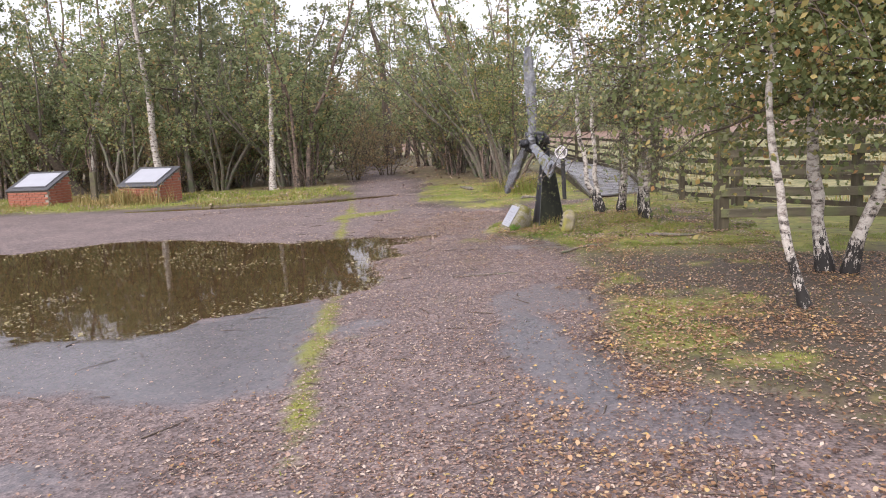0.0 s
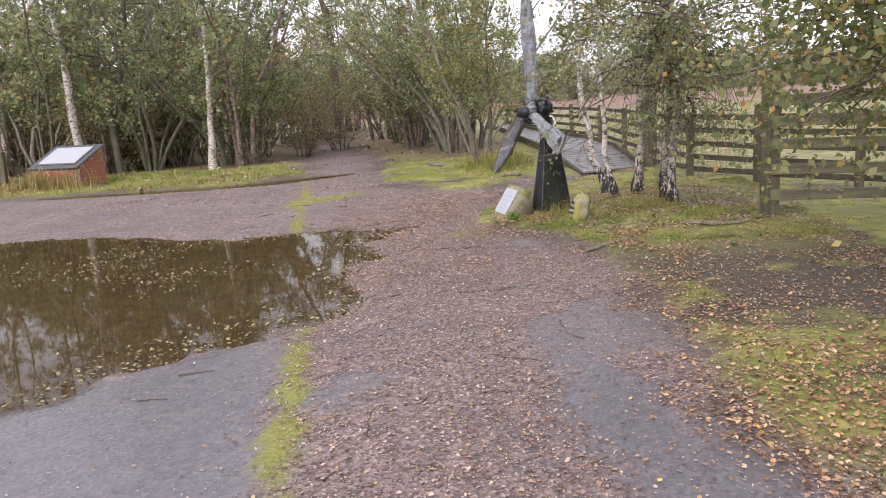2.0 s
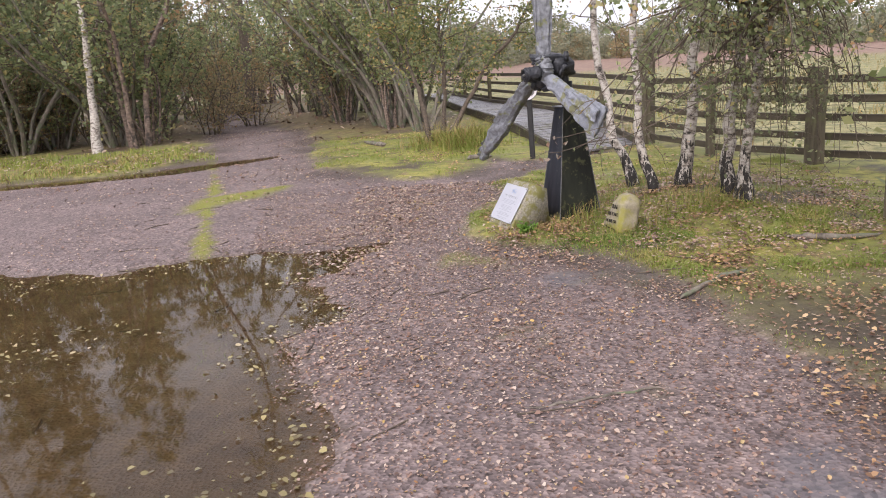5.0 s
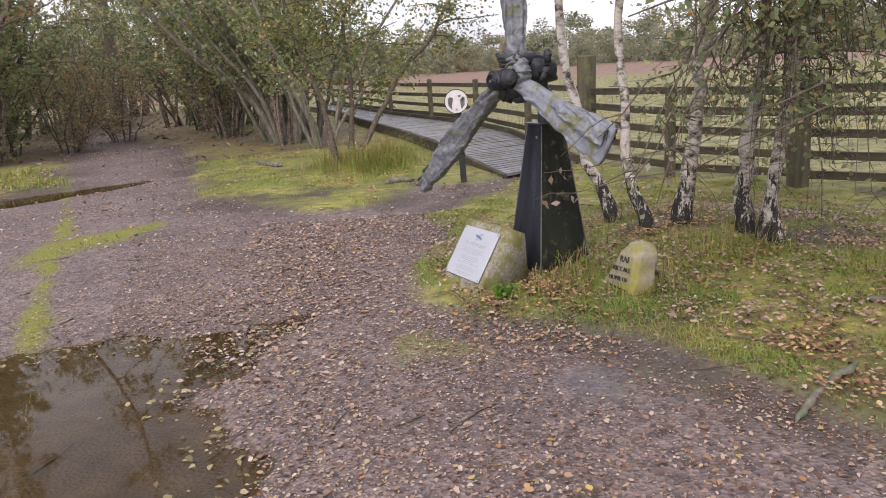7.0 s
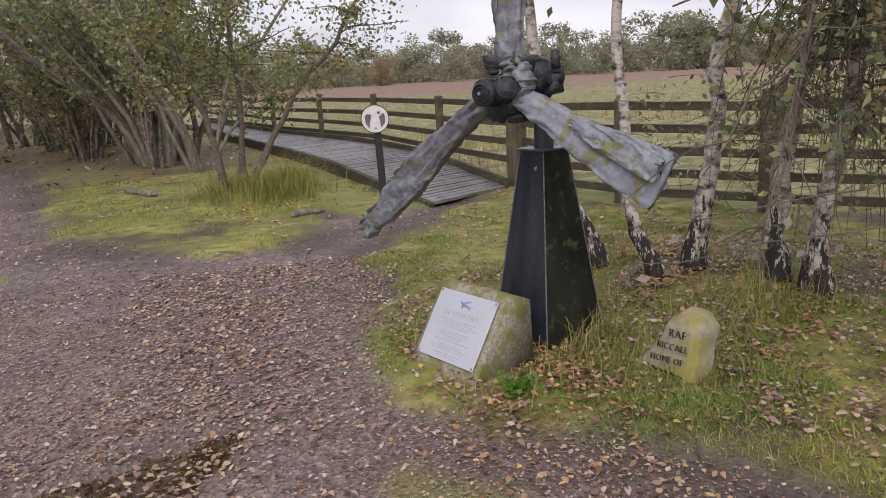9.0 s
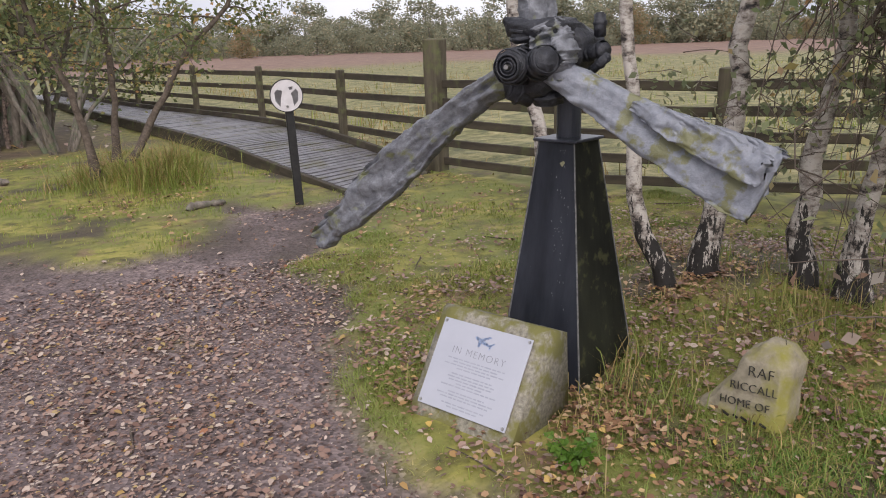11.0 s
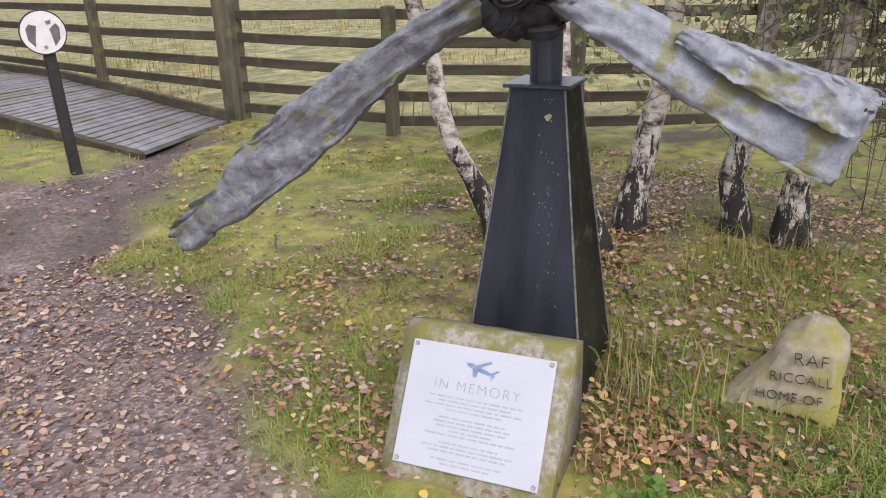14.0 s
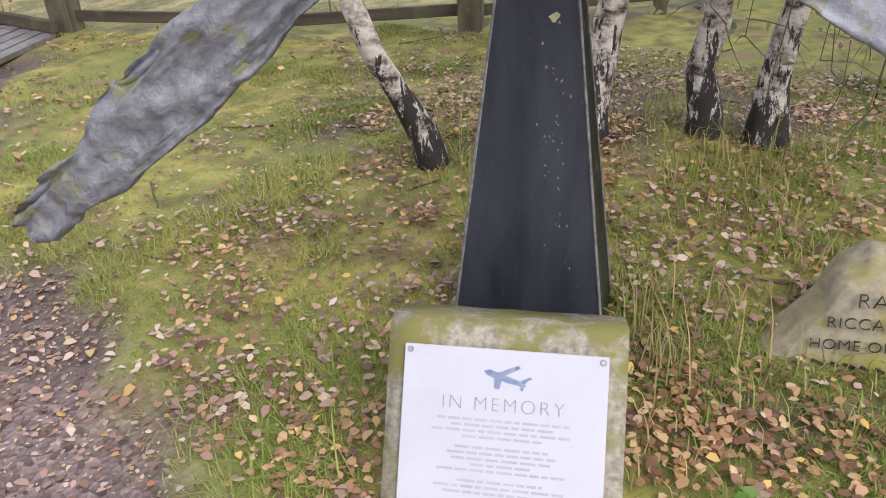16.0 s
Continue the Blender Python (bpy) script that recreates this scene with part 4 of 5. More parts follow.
def boardwalk():
    root = empty("boardwalk", pose(3.6, 15.2, 0), "grey weathered plank boardwalk with dark edge kerbs", "boardwalk", "", "")
    nb = 150
    la, ra = along(LEFT_EDGE, nb + 1), along(RIGHT_EDGE, nb + 1)
    inv = root.matrix_world.inverted()
    r = np.random.default_rng(5)
    for i in range(nb):
        a0, a1, b0, b1 = la[i], la[i + 1], ra[i], ra[i + 1]
        g = 0.05
        q = [a0 + (a1 - a0) * g, b0 + (b1 - b0) * g, b1 + (b0 - b1) * g, a1 + (a0 - a1) * g]
        z = 0.075 + min(0.16, i * 0.0065) + r.uniform(-0.004, 0.004)
        tilt = r.uniform(-0.003, 0.003)
        vs = [(x, y, z + (tilt if k in (0, 3) else -tilt)) for k, (x, y) in enumerate(q)]
        vs += [(x, y, z - 0.035) for x, y in q]
        ob = mesh_object("plank", [tuple(inv @ Vector(v)) for v in vs], [(0, 1, 2, 3), (0, 4, 5, 1), (1, 5, 6, 2), (2, 6, 7, 3), (3, 7, 4, 0), (7, 6, 5, 4)], M_PLANK, root)
    for edge, side in ((LEFT_EDGE, -0.03), (RIGHT_EDGE, 0.0)):
        pts = along(edge, 14)
        for i in range(13):
            (ax, ay), (bx, by) = pts[i], pts[i + 1]
            z0, z1 = 0.075 + min(0.16, i * 0.075), 0.075 + min(0.16, (i + 1) * 0.075)
            if side == 0:
                beam((ax, ay, z0 + 0.045), (bx, by, z1 + 0.045), 0.06, 0.09, M_RAIL, root, "kerb_board")
            beam((ax + side, ay, z0 - 0.1), (bx + side, by, z1 - 0.1), 0.055, 0.18, M_RAIL, root, "side_beam")
    for i in range(2, 14, 2):
        for pts in (along(LEFT_EDGE, 14), along(RIGHT_EDGE, 14)):
            x, y = pts[i]
            part("stilt", box((0.09, 0.09, 0.5), tuple(inv @ Vector((x + 0.05, y, -0.1))), 0.006), M_RAIL, root)


boardwalk()


def fence(points, tops, rails, label, group, size=0.1, offset=0.0, caps=None, rail_mat=None):
    """Each bay a thing: one post and the rails that run on to the next."""
    for i, (x, y) in enumerate(points):
        s = size if caps is None else caps[i]
        root = empty("fence_bay", pose(x, y, 0), label, "fence", group)
        z = zg(x, y)
        bm = box((max(s, 0.05), max(s, 0.05), tops[i] - z + 0.3), (0, 0, (tops[i] + z - 0.3) / 2), 0.012, (0, 0, 20), None, 0.006)
        bmesh.ops.subdivide_edges(bm, edges=[e for e in bm.edges if abs(e.verts[0].co.z - e.verts[1].co.z) > 0.5], cuts=4)
        for v in bm.verts:
            v.co += noise.noise_vector(v.co * 4 + Vector((x, y, 0))) * 0.008
        if s > 0:
            part("post", bm, M_WOOD, root)
        else:
            bm.free()
        if i + 1 < len(points):
            bx, by = points[i + 1]
            d = Vector((bx - x, by - y, 0)).normalized()
            nrm = Vector((-d.y, d.x, 0)) * offset
            for rz in rails:
                wob = noise.noise(Vector((x, y, rz * 5))) * 0.03
                beam((x + nrm.x, y + nrm.y, rz + wob), (bx + nrm.x, by + nrm.y, rz - wob), 0.035, 0.085 if rail_mat is None else 0.12, rail_mat or M_RAIL, root, "rail")


W_FENCE = [(4.42, 15.5), (4.14, 17.95), (3.78, 21.3), (3.05, 23.9), (2.2, 27.0), (1.4, 31.0), (0.3, 36.0)]
fence(W_FENCE, [1.49, 1.14, 1.16, 1.18, 1.2, 1.2, 1.2], [1.04, 0.8, 0.56, 0.34], "dark weathered post and rail fence beside the boardwalk", "boardwalk fence bays", 0.1, -0.06, [0.19, 0.1, 0.1, 0.1, 0.1, 0.1, 0.1])
H_FENCE = [(4.4, 15.44), (4.88, 13.75), (5.72, 12.5), (6.75, 11.45), (8.1, 10.2), (9.5, 8.8), (10.9, 7.4), (12.3, 6.0)]
fence(H_FENCE, [1.1, 1.1, 1.17, 1.12, 1.12, 1.12, 1.12, 1.12], [1.02, 0.8, 0.58, 0.36, 0.16], "dark weathered post and rail fence along the heath", "heath fence bays", 0.1, 0.06, [0, 0.1, 0.17, 0.1, 0.1, 0.12, 0.1, 0.1])
G_FENCE = [(5.05, 9.42), (6.7, 9.15), (8.3, 8.75), (9.9, 8.3)]
fence(G_FENCE, [1.52, 1.3, 1.3, 1.3], [1.36, 1.12, 0.86, 0.58, 0.30], "tall mossy gate post with five heavy rails", "gate fence bays", 0.12, -0.08, [0.16, 0.12, 0.12, 0.12], M_GATE)


def round_sign():
    root = empty("round_sign", pose(2.53, 14.62, zg(2.53, 14.62), 0, 0, -10), "round pale sign disc on a short black post", "sign")
    part("post", box((0.075, 0.075, 1.25), (0, 0, 0.31), 0.008, (0, -1.5, 0), None, 0.003), M_BLACK, root)
    disc = part("disc", rod(0.145, 0.145, 0.014, pose(-0.03, -0.055, 1.0, 90, 0, 0), 48, 0.003), M_DISC, root)
    rim = bmesh.new()
    bmesh.ops.create_cone(rim, cap_ends=False, segments=48, radius1=0.148, radius2=0.148, depth=0.018)
    bmesh.ops.solidify(rim, geom=rim.faces[:], thickness=0.008)
    bmesh.ops.transform(rim, matrix=pose(-0.03, -0.055, 1.0, 90), verts=rim.verts)
    part("rim", rim, M_BLACK, disc)
    for pts in ([(-0.105, 0.03), (-0.10, -0.05), (-0.06, -0.10), (-0.05, -0.02), (-0.035, 0.045), (-0.08, 0.06)], [(0.105, 0.03), (0.10, -0.05), (0.06, -0.10), (0.05, -0.02), (0.04, 0.02), (0.085, 0.06)], [(0.02, 0.075), (0.06, 0.085), (0.055, 0.055), (0.03, 0.05)]):
        bm = bmesh.new()
        vs = [bm.verts.new((x - 0.03, -0.0632, z * 0.95 + 1.0)) for x, z in pts]
        f = bm.faces.new(vs)
        bmesh.ops.solidify(bm, geom=[f], thickness=0.001)
        part("printed_shape", bm, M_DISC_DARK, disc)
    part("bolt", rod(0.012, 0.01, 0.012, pose(-0.03, -0.068, 0.905, 90), 12), M_BOLT, disc)


round_sign()


# ---- brick stands with sloped boards ----
def brick_stand(m, label):
    root = empty("information_stand", m, label, "information stand", "brick stands")
    w, d, h = 1.48, 0.9, 0.48
    part("core", box((w - 0.04, d - 0.04, h - 0.02), (0, d / 2, h / 2 - 0.01)), M_MORTAR, root)
    prof = [(0.02, h - 0.02), (d - 0.02, h - 0.02), (d - 0.02, 0.93)]
    bm = bmesh.new()
    a = [bm.verts.new((-w / 2 + 0.02, y, z)) for y, z in prof]
    b = [bm.verts.new((w / 2 - 0.02, y, z)) for y, z in prof]
    bm.faces.new(a)
    bm.faces.new(b[::-1])
    for i in range(3):
        bm.faces.new((a[i], a[(i + 1) % 3], b[(i + 1) % 3], b[i]))
    part("sloped_core", bm, M_MORTAR, root)
    # bricks laid in courses on the front and the two sides
    me = box((0.215, 0.1, 0.065), (0, 0, 0), 0.004)
    base = bpy.data.meshes.new("brick")
    me.to_mesh(base)
    me.free()
    base.materials.append(M_BRICK)
    def lay(x, y, z, rz, sx=1.0):
        o = new("brick", base)
        o.parent = root
        o.matrix_local = pose(x, y, z, 0, 0, rz) @ Matrix.Diagonal((sx, 1, 1, 1))
    for c in range(12):
        z = 0.04 + c * 0.075
        off = 0.1125 * (c % 2)
        if z < h - 0.03:
            x = -w / 2 + 0.11 - off
            while x < w / 2 - 0.05:
                lay(max(-w / 2 + 0.11, min(w / 2 - 0.11, x)), 0.05, z, 0)
                x += 0.225
        y0 = 0.05 if z < h else 0.05 + (z - h) / (0.93 - h) * d
        y = y0 + 0.11 + off * 0.5
        while y < d + 0.02:
            for sx in (-1, 1):
                lay(sx * (w / 2 - 0.048), min(y, d - 0.1), z, 90)
            y += 0.225
    slope = math.degrees(math.atan2(0.93 - h, d))
    ln = math.hypot(d, 0.93 - h)
    part("capping", box((w + 0.06, ln + 0.08, 0.05), (0, d / 2, (h + 0.93) / 2 + 0.035), 0.01, (slope, 0, 0)), M_SLATE, root, "grey stone capping")
    bd = part("board", box((w * 0.84, ln * 0.84, 0.02), (0, d / 2, (h + 0.93) / 2 + 0.07), 0.004, (slope, 0, 0)), M_SLATE, root)
    part("panel", box((w * 0.78, ln * 0.74, 0.012), (0, d / 2, (h + 0.93) / 2 + 0.082), 0.002, (slope, 0, 0)), M_PLAQUE, bd, "pale glossy information panel")
    return root


brick_stand(pose(-9.42, 16.9, 0.0, 0, 0, -11), "low red brick stand with a sloped white information panel")
brick_stand(pose(-13.1, 16.95, 0.0, 0, 0, -4), "low red brick stand with a sloped white panel in grass")
tp = empty("timber_post", pose(-11.35, 17.6, 0), "short grey weathered timber post in the verge", "post")
part("shaft", box((0.17, 0.17, 1.1), (0, 0, 0.4), 0.02, (0, 2, 15), None, 0.012), M_WOOD, tp)


# ---- trees along the fence and by the memorial ----
def named_tree(name, spines, label, bark, leaf_mat, seed, radius=0.06, branches=10, reach=0.9, lpt=14, size=0.045, low=0.35, rise=0.4, sag=0.08, extend=3.0, spread=0.5, foot=True, twigs=4, group="birches by the fence"):
    r = np.random.default_rng(seed)
    x, y, z = spines[0][0]
    root = empty(name, pose(x, y, 0), label, "tree", group)
    lb, tw, places = Limbs(), Limbs(), []
    for sp in spines:
        sp = np.array(sp, float) - np.array([x, y, 0])
        d = sp[-1] - sp[-2]
        d = d / np.linalg.norm(d) * 0.5 + np.array([0, 0, 0.5])
        if extend:
            sp = np.concatenate([sp, wander(sp[-1], d, extend, 6, r, 0.2)[1:]])
        u = np.linspace(0, 1, 26)
        c = np.concatenate([[0], np.cumsum(np.linalg.norm(np.diff(sp, axis=0), axis=1))])
        fine = np.stack([np.interp(u * c[-1], c, sp[:, k]) for k in range(3)], 1)
        fine[1:-1] += r.normal(size=(24, 3)) * 0.012
        fine[0, 2] -= 0.12
        rad = radius * (1 - 0.82 * u) * (1 + 0.75 * np.exp(-u * c[-1] / 0.22)) * r.uniform(0.88, 1.12, 26)
        lb.tube(fine, rad, 12, np.clip(1.0 - u * c[-1] / 0.85, 0, 1) * 0.7 if foot else None)
        if branches:
            places.append(grow(tw, fine, radius, r, branches, reach, lpt, low, sag, spread, twigs, rise))
    lb.build("trunk", bark, root, True)
    if tw.n:
        tagged(tw.build("branchwork", M_TWIG, root, True), kind="stuff")
    if places and lpt:
        leaf_mesh("crown", np.concatenate(places), size, leaf_mat, root, 0.6, 0.4, r)
    return root


named_tree("birch", [[(3.36, 11.2, 0.08), (3.27, 11.29, 0.38), (3.2, 11.35, 0.53), (3.15, 11.39, 0.67), (3.11, 11.43, 0.88), (3.07, 11.47, 1.09), (3.03, 11.51, 1.33), (3.0, 11.53, 1.58), (2.99, 11.55, 1.83)]], "curved white birch with a black cracked foot", M_BIRCH, M_LEAF_DARK, 1, 0.05, 18, 1.3, 34, 0.05, 0.55)
named_tree("birch", [[(3.45, 10.65, 0.1), (3.33, 10.79, 0.45), (3.31, 10.82, 0.65), (3.29, 10.84, 0.93), (3.28, 10.85, 1.28), (3.26, 10.88, 1.57), (3.26, 10.88, 1.79)]], "straight slender birch with flaking white bark", M_BIRCH, M_LEAF_GREEN, 2, 0.045, 18, 1.3, 34, 0.05, 0.5)
named_tree("birch", [[(3.7, 10.7, 0.1), (3.68, 10.72, 0.26), (3.71, 10.68, 0.5), (3.75, 10.64, 0.76), (3.77, 10.61, 1.13), (3.77, 10.6, 1.4), (3.81, 10.56, 1.74)]], "birch with a thick black charred-looking foot", M_BIRCH, M_LEAF_GREEN, 3, 0.06, 20, 1.5, 22, 0.05, 0.47)
named_tree("birch", [[(4.02, 10.34, 0.08), (4.01, 10.34, 0.31), (3.99, 10.37, 0.48), (4.0, 10.34, 0.77), (4.03, 10.3, 1.11), (4.05, 10.27, 1.37), (4.06, 10.25, 1.78)]], "birch with peeling pale bark and a dark foot", M_BIRCH, M_LEAF_GREEN, 4, 0.055, 20, 1.5, 22, 0.05, 0.45)
named_tree("birch", [[(4.03, 10.14, 0.05), (4.05, 10.12, 0.21), (4.06, 10.1, 0.53), (4.08, 10.05, 0.83), (4.11, 10.01, 1.15), (4.12, 9.98, 1.47), (4.11, 10.01, 1.76)], [(4.1, 10.02, 0.05), (4.06, 10.08, 0.17), (4.06, 10.08, 0.47), (4.09, 10.03, 0.86), (4.11, 9.98, 1.23), (4.14, 9.91, 1.55), (4.17, 9.85, 1.71)]], "twin-stemmed brown birch with drooping leafy twigs", M_BIRCH, M_LEAF_GREEN, 5, 0.044, 22, 1.6, 20, 0.05, 0.36, 0.25, 0.10)
named_tree("birch", [[(5.17, 4.88, 0.0), (5.1, 4.9, 0.15), (5.01, 4.93, 0.5), (4.93, 4.95, 0.97), (4.86, 4.97, 1.39), (4.83, 4.98, 1.68)]], "thin leaning birch with a white lower stem", M_BIRCH, M_LEAF_GREEN, 6, 0.04, 40, 1.9, 105, 0.052, 0.42, 0.2, 0.1, 3.5, 0.8)
named_tree("birch", [[(5.66, 6.36, -0.05), (5.58, 6.39, 0.32), (5.54, 6.4, 0.8), (5.5, 6.41, 1.47), (5.52, 6.41, 2.06), (5.55, 6.4, 2.45)], [(5.8, 6.3, -0.05), (5.95, 6.25, 0.5), (6.15, 6.2, 1.1), (6.3, 6.2, 1.9)]], "leafy birch with a black lower trunk", M_BIRCH, M_LEAF_GREEN, 17, 0.065, 44, 2.1, 130, 0.052, 0.34, 0.22, 0.1, 3.0, 0.8)
named_tree("shrubby_tree", [[(1.12, 17.1, 0.11), (1.17, 17.1, 0.69), (1.21, 17.09, 1.12), (1.17, 17.1, 1.67), (1.16, 17.1, 2.02)], [(1.15, 16.9, 0.1), (1.55, 16.88, 0.74), (1.85, 16.87, 1.22), (2.07, 16.86, 1.52), (2.47, 16.84, 1.87)], [(0.93, 16.6, 0.1), (0.84, 16.6, 0.69), (0.71, 16.6, 1.22), (0.57, 16.61, 1.61), (0.48, 16.61, 1.99)]], "many-stemmed willow bush in a tuft of grass", M_TWIG, M_LEAF_GREEN, 12, 0.045, 18, 1.3, 48, 0.05, 0.3, 0.4, 0.08, 2.2)
named_tree("birch", [[(-10.3, 19.4, 0.0), (-10.36, 19.3, 1.78), (-10.33, 19.32, 3.01), (-10.41, 19.27, 3.92), (-10.47, 19.23, 4.81)]], "tall white birch standing behind the brick stand", M_BIRCH, M_LEAF_DARK, 13, 0.13, 14, 1.8, 24, 0.08, 0.45, 0.4, 0.08, 4.0, 0.5, False)
named_tree("birch", [[(-6.95, 20.3, 0.0), (-6.9, 20.33, 1.2), (-6.83, 20.36, 2.5), (-6.8, 20.36, 3.4), (-6.77, 20.38, 4.3)]], "tall pale birch at the edge of the wood", M_BIRCH, M_LEAF_WOOD, 14, 0.1, 14, 1.8, 24, 0.09, 0.45, 0.4, 0.08, 4.0, 0.5, False)


named_tree("dark_tree", [[(-7.7, 35.6, 0.0), (-7.72, 35.6, 2.0), (-7.8, 35.6, 5.0)]], "thick dark trunk at the end of the path", M_TWIG, M_LEAF_DARK, 15, 0.26, 14, 2.4, 40, 0.1, 0.4, 0.4, 0.06, 4.0, 0.6, False)
named_tree("dark_tree", [[(-14.6, 21.2, 0.0), (-15.1, 20.85, 0.9), (-15.5, 20.6, 1.7), (-16.0, 20.3, 2.7), (-16.4, 20.1, 3.8)]], "dark trunk leaning over in the wood", M_TWIG, M_LEAF_DARK, 16, 0.16, 12, 1.8, 30, 0.09, 0.4, 0.4, 0.06, 3.0, 0.6, False)


# ---- the wood: a few grown trees, repeated ----
def wood_tree(seed, h, stems, bark, leaf_mat, lean, lpt, size, low, name, label, branches, reach, rad):
    r = np.random.default_rng(seed)
    root = empty(name, pose(0, 0, 0), label, "tree", "trees of the wood")
    tw, places = Limbs(), []
    for s in range(stems):
        az = r.uniform(0, 2 * np.pi)
        b = np.array([math.cos(az), math.sin(az), 0]) * (0.22 if stems > 1 else 0)
        sp = wander(b, (math.cos(az) * lean, math.sin(az) * lean, 1), h * r.uniform(0.6, 1.05), 9, r, 0.26)
        sp[0, 2] -= 0.15
        u = np.linspace(0, 1, 10)
        lb = Limbs()
        lb.tube(sp, rad * (1 - 0.85 * u) * r.uniform(0.7, 1.2) + 0.006, 7, np.clip(1 - u * h / 1.2, 0, 1) * 0.5)
        lb.build("trunk", bark, root, True)
        places.append(grow(tw, sp, rad, r, branches, reach, lpt, low, 0.05, 0.55, 4, 0.5))
    tagged(tw.build("branchwork", M_TWIG, root, True), kind="stuff")
    leaf_mesh("crown", np.concatenate(places), size, leaf_mat, root, 0.4, 0.4, r)
    return root


KINDS = [
    wood_tree(31, 9.0, 3, M_BARK_PINK, M_LEAF_WOOD, 0.18, 14, 0.11, 0.34, "wood_birch", "slender birch among the dense green wood", 15, 1.6, 0.06),
    wood_tree(32, 7.5, 4, M_BARK, M_LEAF_WOOD_DARK, 0.26, 10, 0.105, 0.3, "wood_birch", "dark many-stemmed tree of the dense wood", 13, 1.5, 0.055),
    wood_tree(33, 9.5, 1, M_BIRCH, M_LEAF_WOOD, 0.08, 27, 0.11, 0.32, "wood_birch", "single-stemmed birch with yellowing leaves", 22, 1.9, 0.085),
    wood_tree(34, 6.0, 6, M_BARK, M_LEAF_AUTUMN, 0.34, 9, 0.10, 0.18, "wood_shrub_tree", "brown-leaved thicket tree with bare stems", 10, 1.3, 0.04),
    wood_tree(35, 8.5, 2, M_BARK, M_LEAF_WOOD_DARK, 0.12, 19, 0.11, 0.3, "wood_birch", "dark leafy tree closing the wood", 18, 1.8, 0.08),
    wood_tree(36, 2.8, 7, M_TWIG, M_LEAF_AUTUMN, 0.5, 7, 0.075, 0.15, "thicket_shrub", "low tangled shrub of bare brown twigs", 9, 0.9, 0.018),
    wood_tree(37, 3.4, 5, M_TWIG, M_LEAF_WOOD, 0.4, 11, 0.085, 0.2, "thicket_shrub", "thin leafy shrub at the edge of the wood", 9, 1.1, 0.025),
    wood_tree(38, 6.2, 7, M_BARK_PINK, M_LEAF_WOOD, 0.27, 12, 0.10, 0.42, "pole_birch", "clump of thin bare pale birch poles", 7, 1.1, 0.03),
    wood_tree(39, 6.4, 9, M_BARK, M_LEAF_WOOD, 0.34, 8, 0.09, 0.38, "fan_clump", "clump of crooked dark stems fanning from one foot", 9, 1.2, 0.055),
]
rw = np.random.default_rng(77)
spots = []


def plant(kind, x, y, s=1.0):
    m = pose(x, y, zg(x, y), 0, 0, rw.uniform(0, 360))
    o = copy_thing(KINDS[kind], m)
    o.scale = (s, s, s * rw.uniform(0.9, 1.1))


for kx, ky, kk in ((-0.2, 21.6, 7), (-2.0, 24.6, 7), (-2.9, 27.8, 0), (-5.0, 31.5, 0), (-0.6, 23.2, 2)):
    plant(kk, kx, ky, 0.8)
tries = 0
while len(spots) < 60 and tries < 6000:
    tries += 1
    x, y = rw.uniform(-32, 1.5), rw.uniform(19.6, 33)
    lane = np.interp(y, [18, 24, 31, 44, 60], [-3.2, -5.0, -7.4, -9.8, -11])
    if abs(x - lane) < (1.5 if y < 38 else 0.2) or x > np.interp(y, [19, 21.5, 26, 31, 60], [-0.6, 0.6, 0.0, -0.8, -5]):
        continue
    if x > lane and (y > 30 or rw.uniform(0, 1) < 0.75):
        continue
    if x < lane and y < 19.8 + rw.uniform(0, 1.0):
        continue
    if any((x - a) ** 2 + (y - b) ** 2 < (1.3 if y < 30 else 2.2) for a, b in spots) or (x + 10) ** 2 + (y - 18.3) ** 2 < 3:
        continue
    spots.append((x, y))
    plant(int(rw.choice([0, 1, 2, 3, 4], p=[0.25, 0.17, 0.24, 0.14, 0.2])), x, y, rw.uniform(0.85, 1.2))
    if y < 32:
        plant(7, x + rw.uniform(-1, 1), y + rw.uniform(-0.6, 0.9), rw.uniform(0.7, 1.1))
for i in range(34):
    x = rw.uniform(-30, -4.8)
    y = np.interp(x, [-30, -10, -4.8], [20.5, 20.3, 23]) + rw.uniform(0, 4)
    plant(5 if i % 5 < 3 else 6, x, y, rw.uniform(0.6, 1.1))
for i in range(9):
    plant(int(rw.choice([1, 3, 0])), rw.uniform(-16, -6.5), rw.uniform(41, 52), rw.uniform(1.0, 1.3))
for cx, cy, cs in ((-2.17, 25.5, 0.9), (-0.25, 22.0, 1.0), (-0.65, 23.0, 0.95), (0.1, 23.2, 0.9), (-3.4, 28.8, 0.9), (-4.6, 32.0, 0.95), (0.5, 20.6, 0.75), (-7.0, 21.6, 0.9), (-9.2, 21.0, 0.9), (-12.4, 20.6, 1.0), (-16.5, 20.9, 0.9)):
    plant(8, cx, cy, cs)
for i in range(10):
    y = rw.uniform(35, 42)
    plant(int(rw.choice([3, 5, 6, 1, 7])), np.interp(y, [34, 41], [-8.3, -9.6]) + rw.uniform(-2.2, 2.2), y, rw.uniform(0.8, 1.1))
for i in range(7):
    y = rw.uniform(22, 34)
    plant(int(rw.choice([7, 3, 6])), np.interp(y, [20, 34], [-0.9, -5.2]) + rw.uniform(0, 1.8), y, rw.uniform(0.5, 0.9))
for k in KINDS:
    k.matrix_world = pose(-40 - 3 * KINDS.index(k), 40, 0)


